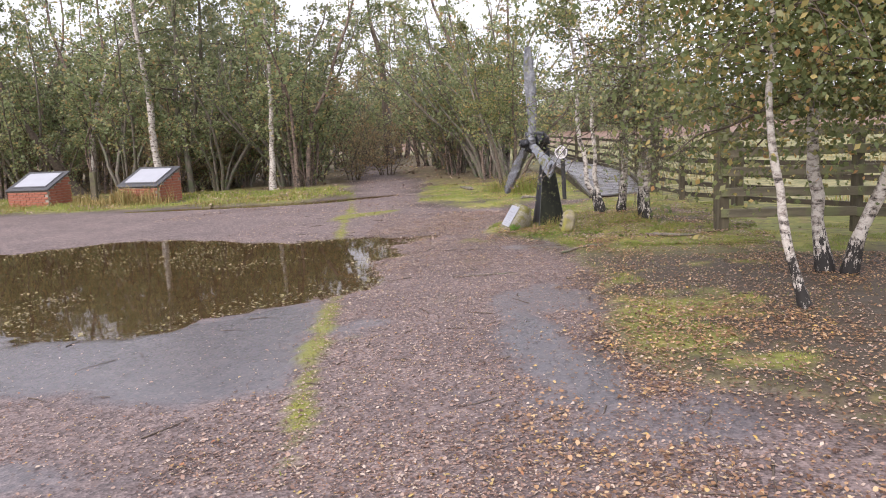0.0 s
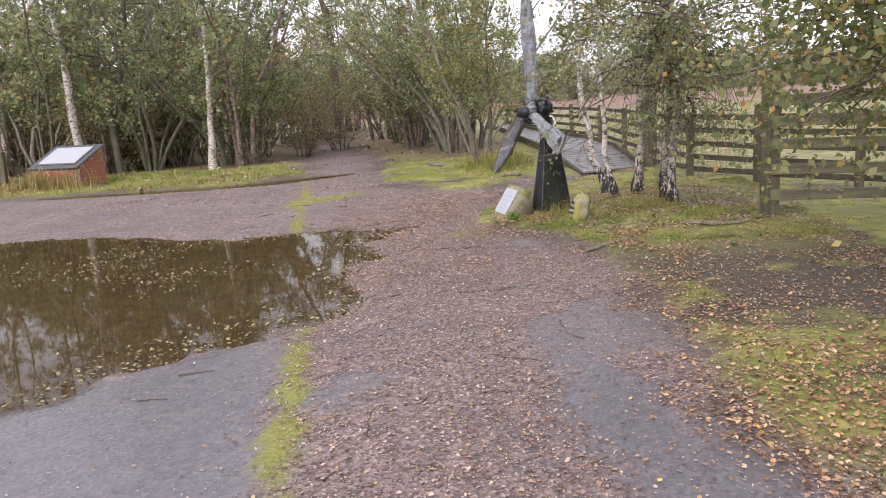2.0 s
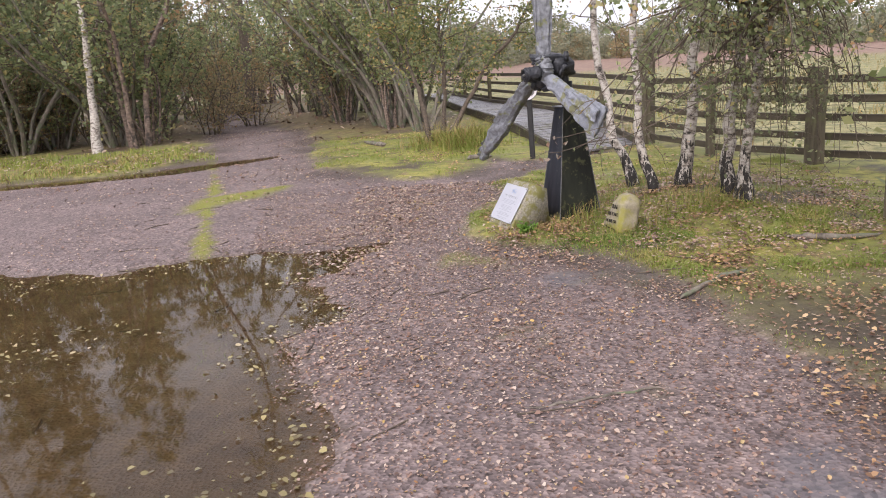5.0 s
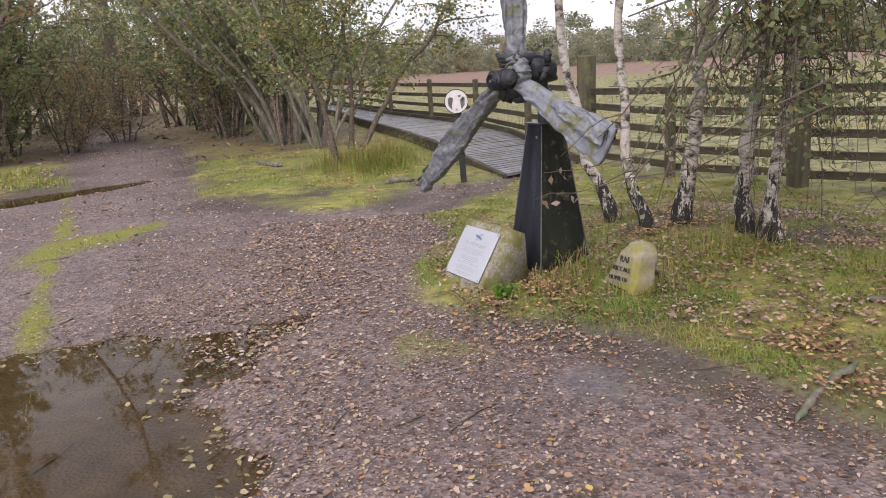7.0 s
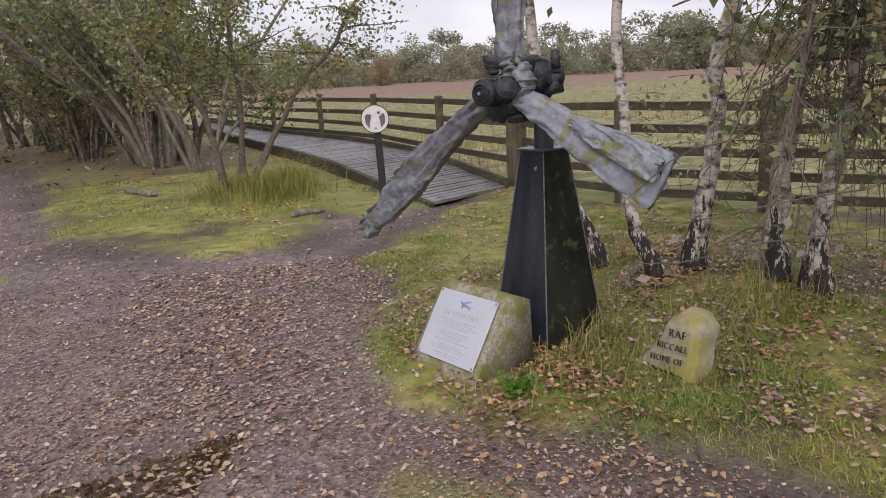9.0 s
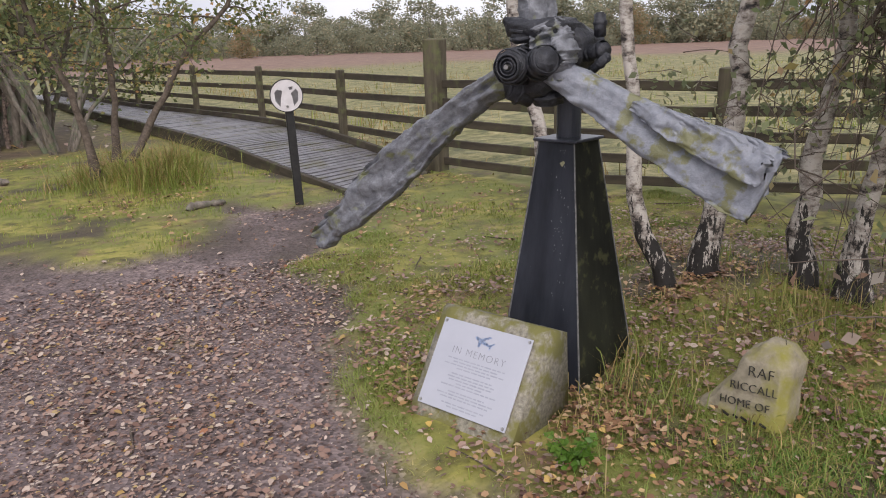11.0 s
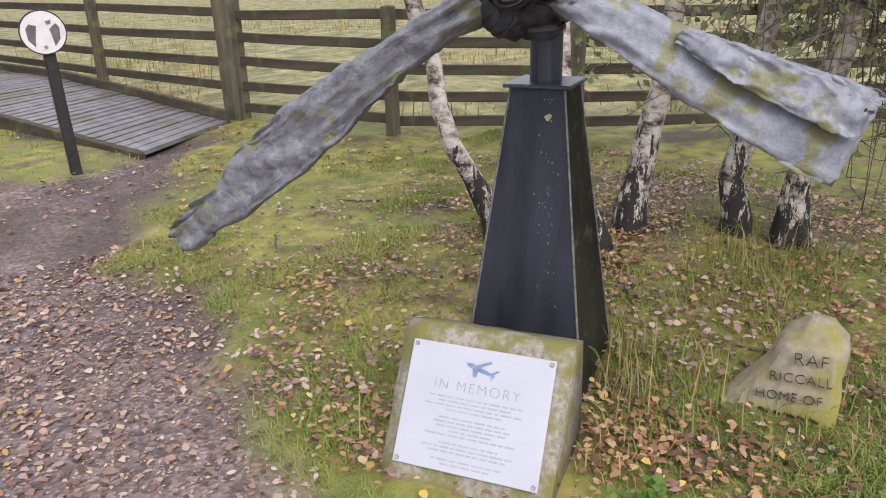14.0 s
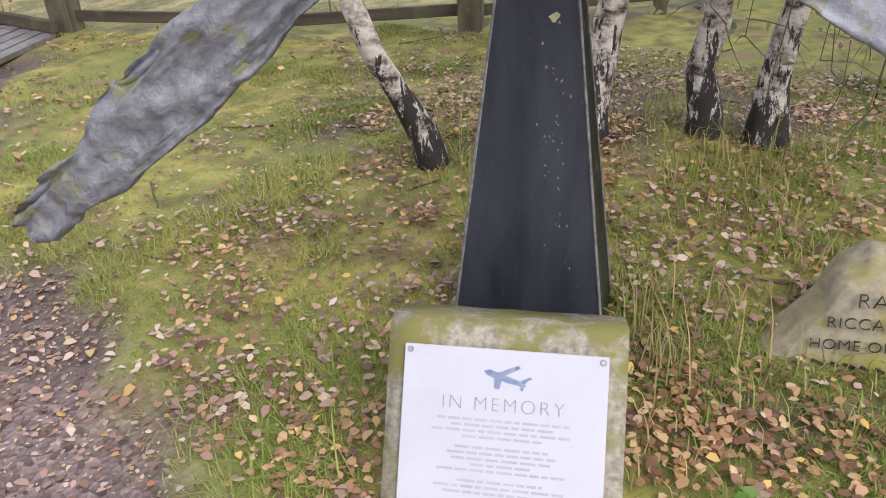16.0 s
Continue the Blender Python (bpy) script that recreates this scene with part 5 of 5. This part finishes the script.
# ---- far woods beyond the heath ----
def far_tree(seed, h, mat):
    r = np.random.default_rng(seed)
    root = empty("far_tree", pose(0, 0, 0), "rounded autumn tree of the far treeline", "tree", "far treeline")
    lb = Limbs()
    lb.tube(wander((0, 0, -0.3), (0, 0, 1), h * 0.7, 5, r, 0.1), np.linspace(0.25, 0.06, 6), 6)
    lb.build("trunk", M_BARK, root, True)
    pts = []
    for i in range(22):
        c = np.array([r.normal() * h * 0.24, r.normal() * h * 0.24, h * r.uniform(0.02, 0.85)])
        q = r.normal(size=(130, 3))
        q /= np.linalg.norm(q, axis=1)[:, None]
        pts.append(c + q * h * 0.15 * r.uniform(0.45, 1.15, (130, 1)))
    p = np.concatenate(pts)
    p[:, 2] = np.maximum(p[:, 2], 0.1)
    leaf_mesh("crown", p, h * 0.044, mat, root, 0.1, 0.4, r)
    return root


FAR = [far_tree(51, 7, M_LEAF_FAR_HAZE), far_tree(52, 8.5, M_LEAF_FAR_HAZE), far_tree(53, 6, M_LEAF_AUTUMN), far_tree(54, 9.5, M_LEAF_FAR_HAZE)]
for i in range(190):
    a = radians(-12 + 112 * (i + rw.uniform(0, 1)) / 190)
    d = rw.uniform(112, 175)
    k = FAR[int(rw.choice(4, p=[0.34, 0.3, 0.12, 0.24]))]
    o = copy_thing(k, pose(2 + d * math.sin(a), 8 + d * math.cos(a), zg(2 + d * math.sin(a), 8 + d * math.cos(a)), 0, 0, rw.uniform(0, 360)))
    s = rw.uniform(0.42, 0.98) * d / 130
    o.scale = (s * 1.15, s * 1.15, s)
for i in range(56):
    a = radians(-72 + 60 * (i + rw.uniform(0, 1)) / 56)
    d = rw.uniform(90, 130)
    o = copy_thing(FAR[int(rw.choice(4, p=[0.34, 0.3, 0.12, 0.24]))], pose(d * math.sin(a), 8 + d * math.cos(a), zg(d * math.sin(a), 8 + d * math.cos(a)), 0, 0, rw.uniform(0, 360)))
    s = rw.uniform(0.5, 0.9)
    o.scale = (s * 1.2, s * 1.2, s)
for i, k in enumerate(FAR):
    k.matrix_world = pose(60 + 9 * i, 112 - 6 * i, zg(60 + 9 * i, 112 - 6 * i))


# ---- loose cover: fallen leaves, grass, twigs ----
def scatter(n, x0, x1, y0, y1, weight, r):
    x, y = r.uniform(x0, x1, n), r.uniform(y0, y1, n)
    keep = r.uniform(0, 1, n) < weight(x, y)
    return x[keep], y[keep]


def fallen_leaves(name, n, area, weight, size, label, seed, lift=0.006, mat=M_LITTER):
    r = np.random.default_rng(seed)
    x, y = scatter(n, *area, weight, r)
    k = len(x)
    z = np.maximum(height(x, y), -0.018) + lift
    a = r.uniform(0, 2 * np.pi, k)
    s = size * r.uniform(0.45, 1.25, k)
    tilt = r.normal(size=(k, 2)) * 0.22
    d = np.stack([np.cos(a), np.sin(a), tilt[:, 0]], 1) * s[:, None]
    e = np.stack([-np.sin(a), np.cos(a), tilt[:, 1]], 1) * s[:, None] * r.uniform(0.25, 0.42, k)[:, None]
    c = np.stack([x, y, z + s * 0.1], 1)
    up = np.array([0, 0, 1.0]) * (s * r.uniform(-0.05, 0.28, k))[:, None]
    v = np.stack([c - d * 0.5, c - d * 0.1 - e + up, c + d * 0.3 - e * 0.8 + up, c + d * 0.55, c + d * 0.3 + e * 0.8 + up, c - d * 0.1 + e + up], 1).reshape(-1, 3)
    ob = mesh_object(name, v, np.arange(6 * k).reshape(k, 6), mat)
    return tagged(ob, label, "leaves", "", "stuff")


def path_weight(x, y):
    g, pud, wet, moss, field, hea, dirt, woods, lit = masks(x, y)
    drift = step01(fractal(x, y, 0.7, 40), -0.22, 0.22)
    return (1 - pud) * (1 - field) * np.clip((1 - g) * (0.42 + 0.58 * drift) * np.where(x < 0.6 - 0.2 * (y - 5), 0.3, 1.0) * np.where(y > 12, 0.5, 1) + g * np.where(y < 8.6, 0.3 + 0.5 * drift, 0.1 + 0.3 * drift * drift) + lit * 0.4, 0, 1) * (1 - 0.86 * wet)


def puddle_weight(x, y):
    pud = masks(x, y)[1]
    rim = np.exp(-((inside_depth(x, y, PUDDLE) - 0.12) / 0.16) ** 2)
    return pud * np.clip(0.7 * step01(fractal(x, y, 0.8, 60), -0.08, 0.26) + 0.7 * rim, 0, 1)


fallen_leaves("fallen_leaves", 90000, (-3, 5.6, 0.2, 12.8), path_weight, 0.0235, "brown and tan birch leaves fallen on the path", 101)
fallen_leaves("fallen_leaves", 90000, (1.7, 5.6, 6.8, 12.6), lambda x, y: (0.25 + 0.75 * masks(x, y)[0]) * np.clip(1.25 * np.exp(-((x - 3.3) ** 2 + (y - 9.7) ** 2) / 4.2), 0, 1) * (0.05 + 0.6 * step01(fractal(x, y, 2.1, 93), 0.0, 0.2)), 0.029, "brown leaves drifted in heaps on the grass below the birches", 102, 0.02, M_RUST)
fallen_leaves("fallen_leaves", 16000, (1.7, 5.6, 8.6, 12.8), lambda x, y: masks(x, y)[0] * (0.05 + step01(fractal(x, y, 2.6, 97), 0.0, 0.14)), 0.03, "tan and pink leaves caught in the turf", 109, 0.024)
fallen_leaves("fallen_leaves", 40000, (2.4, 6.5, 0.4, 7.5), lambda x, y: step01(x + fractal(x, y, 1.0, 92), 2.7, 4.1) * (0.2 + 0.8 * step01(fractal(x, y, 0.9, 91), -0.1, 0.14)) * (1 - 0.8 * masks(x, y)[2]), 0.028, "rusty leaves lying thick along the path edge", 103, 0.012, M_RUST)
fallen_leaves("fallen_leaves", 9000, (0.2, 2.4, 8.8, 12.9), lambda x, y: (1 - masks(x, y)[0]) * step01(fractal(x, y, 1.1, 47), -0.2, 0.1), 0.032, "pinkish brown leaves thick on the path by the memorial", 107)
fallen_leaves("leaf_bits", 230000, (-1.0, 4.2, 1.4, 12.6), lambda x, y: path_weight(x, y) * (1 - masks(x, y)[0]), 0.0135, "broken leaf bits trodden into the path", 106, 0.002)
fallen_leaves("fallen_leaves", 26000, (-6, 3.2, 12.4, 24), lambda x, y: (1 - masks(x, y)[0]) * (1 - masks(x, y)[1]) * (0.15 + 0.7 * step01(fractal(x, y, 0.9, 48), -0.12, 0.16)), 0.034, "trodden brown leaves on the far path", 112)
fallen_leaves("fallen_leaves", 16000, (-6, 1.2, 3.4, 10), puddle_weight, 0.032, "wet leaves floating on the brown puddle", 104, 0.0, M_FLOAT)
fallen_leaves("fallen_leaves", 7000, (-18, -3, 13.6, 20), lambda x, y: masks(x, y)[0] * step01(fractal(x, y, 0.6, 49), -0.05, 0.15), 0.07, "orange leaves blown onto the verge", 108, 0.02)
fallen_leaves("fallen_leaves", 9000, (-2.5, 5, 12.8, 20), lambda x, y: (0.25 + 0.75 * masks(x, y)[0]) * step01(fractal(x, y, 1.2, 98), -0.05, 0.15), 0.04, "brown leaves strewn on the turf by the boardwalk", 110, 0.02, M_RUST)
fallen_leaves("fallen_leaves", 5000, (-30, 2, 19, 34), lambda x, y: masks(x, y)[7] * 0.8, 0.12, "leaf litter on the floor of the wood", 105, 0.01)


def blades(name, n, area, weight, hgt, width, mat, label, seed, lean=0.5):
    r = np.random.default_rng(seed)
    x, y = scatter(n, *area, weight, r)
    k = len(x)
    z = height(x, y) - 0.01
    a = r.uniform(0, 2 * np.pi, k)
    h = hgt * r.uniform(0.4, 1.3, k) * (0.55 + 1.1 * step01(fractal(x, y, 2.3, 88), -0.12, 0.22))
    b = np.stack([x, y, z], 1)
    sd = np.stack([np.cos(a), np.sin(a), np.zeros(k)], 1) * width
    ln = np.stack([-np.sin(a), np.cos(a), np.zeros(k)], 1) * (h * lean * r.uniform(0.1, 1.4, k))[:, None]
    m = b + ln * 0.35 + np.array([0, 0, 1]) * (h * 0.62)[:, None]
    t = b + ln + np.array([0, 0, 1]) * (h * r.uniform(0.7, 1.0, k))[:, None]
    v = np.stack([b - sd, b + sd, m + sd * 0.7, t, m - sd * 0.7], 1).reshape(-1, 3)
    f = (np.arange(k)[:, None, None] * 5 + np.array([[0, 1, 2], [0, 2, 4], [4, 2, 3]])[None]).reshape(-1, 3)
    ob = mesh_object(name, v, f, mat)
    return tagged(ob, label, "grass", "", "stuff")


def clear(x, y):
    a = radians(-67)
    u = (x - MEM[0]) * math.cos(a) + (y - MEM[1]) * math.sin(a)
    v = -(x - MEM[0]) * math.sin(a) + (y - MEM[1]) * math.cos(a)
    block = (u > -0.24) & (u < 0.31) & (v > -0.78) & (v < -0.33)
    foot = (np.abs(u - 0.03) < 0.23) & (np.abs(v) < 0.23)
    return np.where(block | foot, 0.0, 1.0)


def turf(x, y):
    g, pud, wet, moss, field, hea, dirt, woods, lit = masks(x, y)
    return clear(x, y) * np.clip(g * (1 - field) * (1 - dirt) * (0.35 + 1.2 * step01(fractal(x, y, 1.8, 70), -0.2, 0.2)), 0, 1)


def by_things(x, y):
    f = np.exp(-((x - 2.2) ** 2 + (y - 9.95) ** 2) / 0.12) + np.exp(-((x - 2.65) ** 2 + (y - 10.1) ** 2) / 0.12) + np.exp(-((x - 2.95) ** 2 + (y - 9.55) ** 2) / 0.10)
    return clear(x, y) * np.clip(f + 0.8 * np.exp(-((x - 1.2) ** 2 + (y - 16.8) ** 2) / 0.35) + 0.7 * np.exp(-((x - 3.85) ** 2 + (y - 10.4) ** 2) / 0.5) + 0.6 * np.exp(-((x - 3.3) ** 2 + (y - 11.3) ** 2) / 0.12), 0, 1)


blades("turf", 190000, (1.6, 5.6, 8.2, 13.2), turf, 0.03, 0.0021, M_GRASS, "short mossy turf round the memorial", 111, 1.5)
blades("turf", 110000, (2.6, 7, 2.0, 10), turf, 0.022, 0.003, M_GRASS, "short rough turf beside the path", 112)
blades("turf", 70000, (-3, 4.6, 13, 20), turf, 0.032, 0.0038, M_GRASS, "rough turf by the boardwalk", 113)
blades("turf", 40000, (-18, -3, 13.2, 20), turf, 0.09, 0.006, M_GRASS, "rough verge grass before the wood", 114)
blades("dry_turf", 70000, (1.6, 5.6, 8.2, 13.2), lambda x, y: clear(x, y) * masks(x, y)[0] * step01(fractal(x, y, 1.7, 83), -0.1, 0.12), 0.024, 0.0018, M_STRAW, "withered grass in the turf round the memorial", 122, 1.9)
blades("dry_turf", 40000, (-18, -3, 13.2, 20), lambda x, y: masks(x, y)[0] * step01(fractal(x, y, 0.9, 84), -0.1, 0.15), 0.11, 0.005, M_STRAW, "withered verge grass before the wood", 123, 1.0)
blades("bright_turf", 26000, (2.2, 3.6, 8.9, 10.0), lambda x, y: clear(x, y) * np.clip(np.exp(-((x - 2.85) ** 2 / 0.25 + (y - 9.35) ** 2 / 0.05)) + 0.6 * np.exp(-((x - 3.2) ** 2 / 0.1 + (y - 9.2) ** 2 / 0.06)), 0, 1), 0.026, 0.0026, M_FRESH, "fresh green grass before the small stone", 124, 0.8)
blades("heath_tussocks", 70000, (4.2, 34, 11, 60), lambda x, y: masks(x, y)[4] * step01(fractal(x, y, 0.55, 95), 0.05, 0.16) * np.exp(-np.hypot(x - 4, y - 14) / 22), 0.2, 0.008, M_STRAW, "tussocks of pale grass on the heath", 125, 0.7)
blades("heath_tussocks", 60000, (4.2, 34, 11, 60), lambda x, y: masks(x, y)[4] * step01(fractal(x, y, 0.5, 96), 0.06, 0.16) * np.exp(-np.hypot(x - 4, y - 14) / 22), 0.17, 0.008, M_GRASS, "tussocks of green grass on the heath", 126, 0.7)
blades("long_grass", 22000, (0.4, 5, 8.6, 17.6), by_things, 0.12, 0.0022, M_STRAW, "long dry grass about the stones and birch feet", 115, 0.9)
blades("long_grass", 16000, (0.4, 5, 8.6, 17.6), by_things, 0.11, 0.0024, M_GRASS, "long green grass about the stones and birch feet", 116, 0.8)
blades("long_grass", 6000, (-11.4, -8.2, 15.8, 17.6), lambda x, y: np.exp(-((x + 9.7) ** 2 / 1.2 + (y - 16.7) ** 2 / 0.08)), 0.38, 0.009, M_STRAW, "dry grass tuft against the brick stand", 117, 0.6)
blades("long_grass", 14000, (0.2, 2.3, 15.8, 17.8), lambda x, y: np.exp(-((x - 1.25) ** 2 + (y - 16.75) ** 2) / 0.22) * step01(fractal(x, y, 3.0, 81), -0.2, 0.15), 0.3, 0.0035, M_STRAW, "shaggy tuft of tall grass under the willow", 119, 1.3)
blades("long_grass", 12000, (0.2, 2.5, 15.8, 17.8), lambda x, y: np.exp(-((x - 1.4) ** 2 + (y - 16.65) ** 2) / 0.3), 0.24, 0.0035, M_GRASS, "green grass growing round the willow", 120, 1.2)
blades("moss_tufts", 40000, (-2.4, 2.6, 0.5, 14.5), lambda x, y: masks(x, y)[3], 0.022, 0.0035, M_GRASS, "moss growing along the seam of the path", 118, 0.8)


def twigs_loose():
    r = np.random.default_rng(121)
    lb = Limbs()
    x, y = scatter(700, -3, 6, 0.5, 13, lambda a, b: np.where(masks(a, b)[1] > 0.2, 0.05, 0.3), r)
    for a, b in zip(x, y):
        ln = r.uniform(0.06, 0.38)
        az = r.uniform(0, 6.28)
        p = wander((a, b, 0), (math.cos(az), math.sin(az), 0), ln, 4, r, 0.25)
        p[:, 2] = height(p[:, 0], p[:, 1]) + 0.006
        lb.tube(p, np.linspace(0.005, 0.002, 5) * r.uniform(0.6, 1.5), 4)
    tagged(lb.build("fallen_twigs", M_TWIG), "thin dark twigs fallen on the path", "twigs", "", "stuff")


twigs_loose()


def stick(pts, rad, label):
    r = np.random.default_rng(int(abs(pts[0][0]) * 100))
    lb = Limbs()
    p = np.array([(x, y, zg(x, y) + rad * 0.7) for x, y in pts])
    u = np.linspace(0, 1, 14)
    q = np.stack([np.interp(u, np.linspace(0, 1, len(p)), p[:, c]) for c in range(3)], 1) + r.normal(size=(14, 3)) * 0.006
    taper = np.ones(14)
    taper[[0, 1, -2, -1]] = (0.05, 0.8, 0.75, 0.05)
    lb.tube(q, np.linspace(rad, rad * 0.6, 14) * r.uniform(0.8, 1.2, 14) * taper, 8)
    tagged(lb.build("fallen_branch", M_BARK), label, "branch", "fallen branches")


stick([(3.45, 8.24), (3.28, 8.12), (3.05, 7.97), (2.9, 7.82)], 0.022, "short broken grey branch lying at the grass edge")
stick([(1.86, 6.45), (2.2, 6.55), (2.5, 6.6)], 0.009, "thin dark branch lying across the path")
stick([(0.0, 17.6), (-0.3, 18.0), (-0.55, 18.5)], 0.05, "mossy fallen branch in the grass")
stick([(4.0, 9.0), (4.3, 8.92), (4.7, 8.95)], 0.03, "dark rotten branch sunk in the turf")
stick([(1.55, 14.9), (1.75, 15.0), (1.95, 15.05)], 0.04, "short dark log on the grass")


def low_plant(x, y, label):
    r = np.random.default_rng(131)
    root = empty("low_plant", pose(x, y, zg(x, y)), label, "plant")
    lb, pl = Limbs(), []
    for i in range(16):
        a = r.uniform(0, 6.28)
        p = wander((0, 0, 0), (math.cos(a) * 0.6, math.sin(a) * 0.6, 0.8), r.uniform(0.06, 0.13), 4, r, 0.2)
        lb.tube(p, np.linspace(0.002, 0.001, 5), 3)
        pl.append(p[2:].repeat(4, 0) + r.normal(size=(12, 3)) * 0.014)
    lb.build("stems", M_TWIG, root)
    leaf_mesh("leaves", np.concatenate(pl), 0.03, leafy("leaf_fresh_green", [(0, (0.10, 0.22, 0.03)), (1, (0.2, 0.34, 0.06))]), root, -0.1)


low_plant(2.1, 9.68, "fresh green nettle-like weed at the path edge")


def hanging_branches():
    r = np.random.default_rng(141)
    root = empty("birch_bough", pose(4.2, 9.95, 0), "long drooping birch boughs with green and yellow leaves", "branch")
    lb, pl = Limbs(), []
    for tip, n in (((2.35, 7.95, 1.75), 150), ((2.75, 8.3, 1.45), 130), ((3.0, 8.7, 1.9), 160), ((3.3, 8.5, 2.1), 160), ((2.6, 8.75, 0.95), 60), ((2.8, 9.05, 0.72), 40), ((3.5, 9.0, 1.2), 170), ((3.3, 9.6, 2.2), 120), ((3.7, 8.3, 1.5), 160), ((3.0, 9.3, 2.35), 110), ((3.6, 9.4, 1.6), 200), ((3.9, 9.2, 1.9), 220), ((4.6, 9.3, 1.7), 200), ((4.9, 9.9, 1.9), 200), ((3.4, 10.2, 1.95), 120), ((4.3, 8.8, 2.1), 220), ((3.2, 8.0, 2.2), 200), ((2.7, 7.6, 2.0), 150), ((3.7, 10.3, 1.15), 160), ((3.95, 10.0, 1.25), 160), ((3.5, 10.0, 1.55), 120), ((3.3, 9.9, 0.9), 60), ((3.4, 9.2, 1.75), 200), ((3.0, 8.9, 1.6), 140), ((2.45, 8.85, 1.1), 12), ((2.55, 8.75, 0.82), 14), ((4.2, 9.2, 1.5), 220), ((5.1, 9.3, 2.1), 260), ((4.0, 8.5, 1.8), 240)):
        s0 = np.array([0.0, 0.05, r.uniform(1.6, 2.6)])
        e = np.array(tip) - np.array([4.2, 9.95, 0])
        mid = (s0 + e) / 2 + np.array([0, 0, 0.35])
        u = np.linspace(0, 1, 12)[:, None]
        p = (1 - u) ** 2 * s0 + 2 * u * (1 - u) * mid + u ** 2 * e + r.normal(size=(12, 3)) * 0.02
        lb.tube(p, np.linspace(0.014, 0.003, 12), 5)
        for i in range(20 if n > 20 else 4):
            b = p[r.integers(3, 12)]
            tw = wander(b, (r.normal(), r.normal(), r.normal() * 0.4 - 0.3), r.uniform(0.15, 0.5), 4, r, 0.4, 0.15)
            lb.tube(tw, np.linspace(0.004, 0.0015, 5), 3)
            m = max(2, n // 14)
            pl.append(tw[r.integers(1, 5, m)] + r.normal(size=(m, 3)) * 0.035)
    tagged(lb.build("bough", M_TWIG, root, True), kind="stuff")
    leaf_mesh("leaves", np.concatenate(pl), 0.036, M_LEAF_WOOD, root, 0.7, 0.4, r)


hanging_branches()


def whips():
    """Thin bare shoots drooping from the twin birch, with few leaves, and a denser spray behind."""
    r = np.random.default_rng(143)
    root = empty("drooping_shoots", pose(4.1, 9.95, 0), "bare drooping birch shoots with a few dull leaves", "branch")
    lb, pl = Limbs(), []
    for i in range(58):
        a = r.uniform(0, 2 * np.pi)
        rad = r.uniform(0.15, 0.95)
        e = np.array([math.cos(a) * rad * 0.9 + 0.05, math.sin(a) * rad * 0.8 - 0.12, r.uniform(0.35, 1.3)])
        s0 = np.array([r.normal() * 0.05, r.normal() * 0.05, r.uniform(1.2, 2.5)])
        mid = np.array([e[0] * 0.85, e[1] * 0.85, s0[2] + r.uniform(0.0, 0.3)])
        u = np.linspace(0, 1, 10)[:, None]
        p = (1 - u) ** 2 * s0 + 2 * u * (1 - u) * mid + u ** 2 * e + r.normal(size=(10, 3)) * 0.014
        lb.tube(p, np.linspace(0.007, 0.0018, 10), 4)
        for j in range(9):
            tw = wander(p[r.integers(3, 10)], (r.normal(), r.normal(), r.normal() * 0.4 - 0.35), r.uniform(0.1, 0.34), 4, r, 0.45, 0.12)
            lb.tube(tw, np.linspace(0.0028, 0.001, 5), 3)
            m = 3 if e[2] > 0.8 else 1
            pl.append(tw[r.integers(1, 5, m)] + r.normal(size=(m, 3)) * 0.025)
    for cx, cy, cz, n in ((0.1, 0.45, 1.1, 190), (0.45, 0.25, 1.05, 190), (-0.1, 0.5, 0.8, 70), (0.3, -0.1, 1.0, 130), (-0.5, 0.6, 1.25, 110), (-0.55, 0.95, 0.95, 60)):
        c = np.array([cx, cy, cz])
        for j in range(16):
            tw = wander(c + r.normal(size=3) * (0.22, 0.18, 0.1), (r.normal(), r.normal(), 0.2), r.uniform(0.15, 0.4), 4, r, 0.4, 0.08)
            lb.tube(tw, np.linspace(0.003, 0.001, 5), 3)
            m = n // 16
            pl.append(tw[r.integers(1, 5, m)] + r.normal(size=(m, 3)) * 0.04)
    tagged(lb.build("branchwork", M_TWIG, root, True), kind="stuff")
    leaf_mesh("leaves", np.concatenate(pl), 0.036, M_LEAF_WOOD_DARK, root, 0.8, 0.4, r)


whips()


def near_twig(pts, seed, label):
    r = np.random.default_rng(seed)
    root = empty("hanging_twig", pose(*pts[0]), label, "twig", "hanging twigs")
    p = np.array(pts) - np.array(pts[0])
    u = np.linspace(0, 1, 16)
    q = np.stack([np.interp(u, np.linspace(0, 1, len(p)), p[:, c]) for c in range(3)], 1) + r.normal(size=(16, 3)) * 0.006
    lb = Limbs()
    lb.tube(q, np.linspace(0.004, 0.0012, 16), 5)
    at = q[6:] + np.array([0, 0, -0.035]) + r.normal(size=(10, 3)) * 0.008
    for a, b in zip(q[6:], at):
        lb.tube(np.array([a, (a + b) / 2 + r.normal(size=3) * 0.004, b]), [0.001, 0.001, 0.0008], 3)
    lb.build("stem", M_TWIG, root)
    leaf_mesh("leaves", np.concatenate([at[::2], at[1::3] + r.normal(size=(3, 3)) * 0.02]), 0.038, leafy("leaf_pale_underside", [(0, (0.26, 0.21, 0.16)), (0.6, (0.38, 0.34, 0.29)), (1, (0.34, 0.2, 0.13))]), root, 1.6, 0.25, r)


near_twig([(3.35, 8.3, 1.35), (2.8, 8.55, 1.05), (2.36, 8.87, 0.94), (2.22, 9.03, 0.91)], 151, "thin birch twig with pale drooping leaves")
near_twig([(3.3, 8.2, 1.25), (2.75, 8.4, 0.98), (2.29, 8.76, 0.85), (2.14, 8.92, 0.8)], 152, "thin birch twig with a few pale curled leaves")
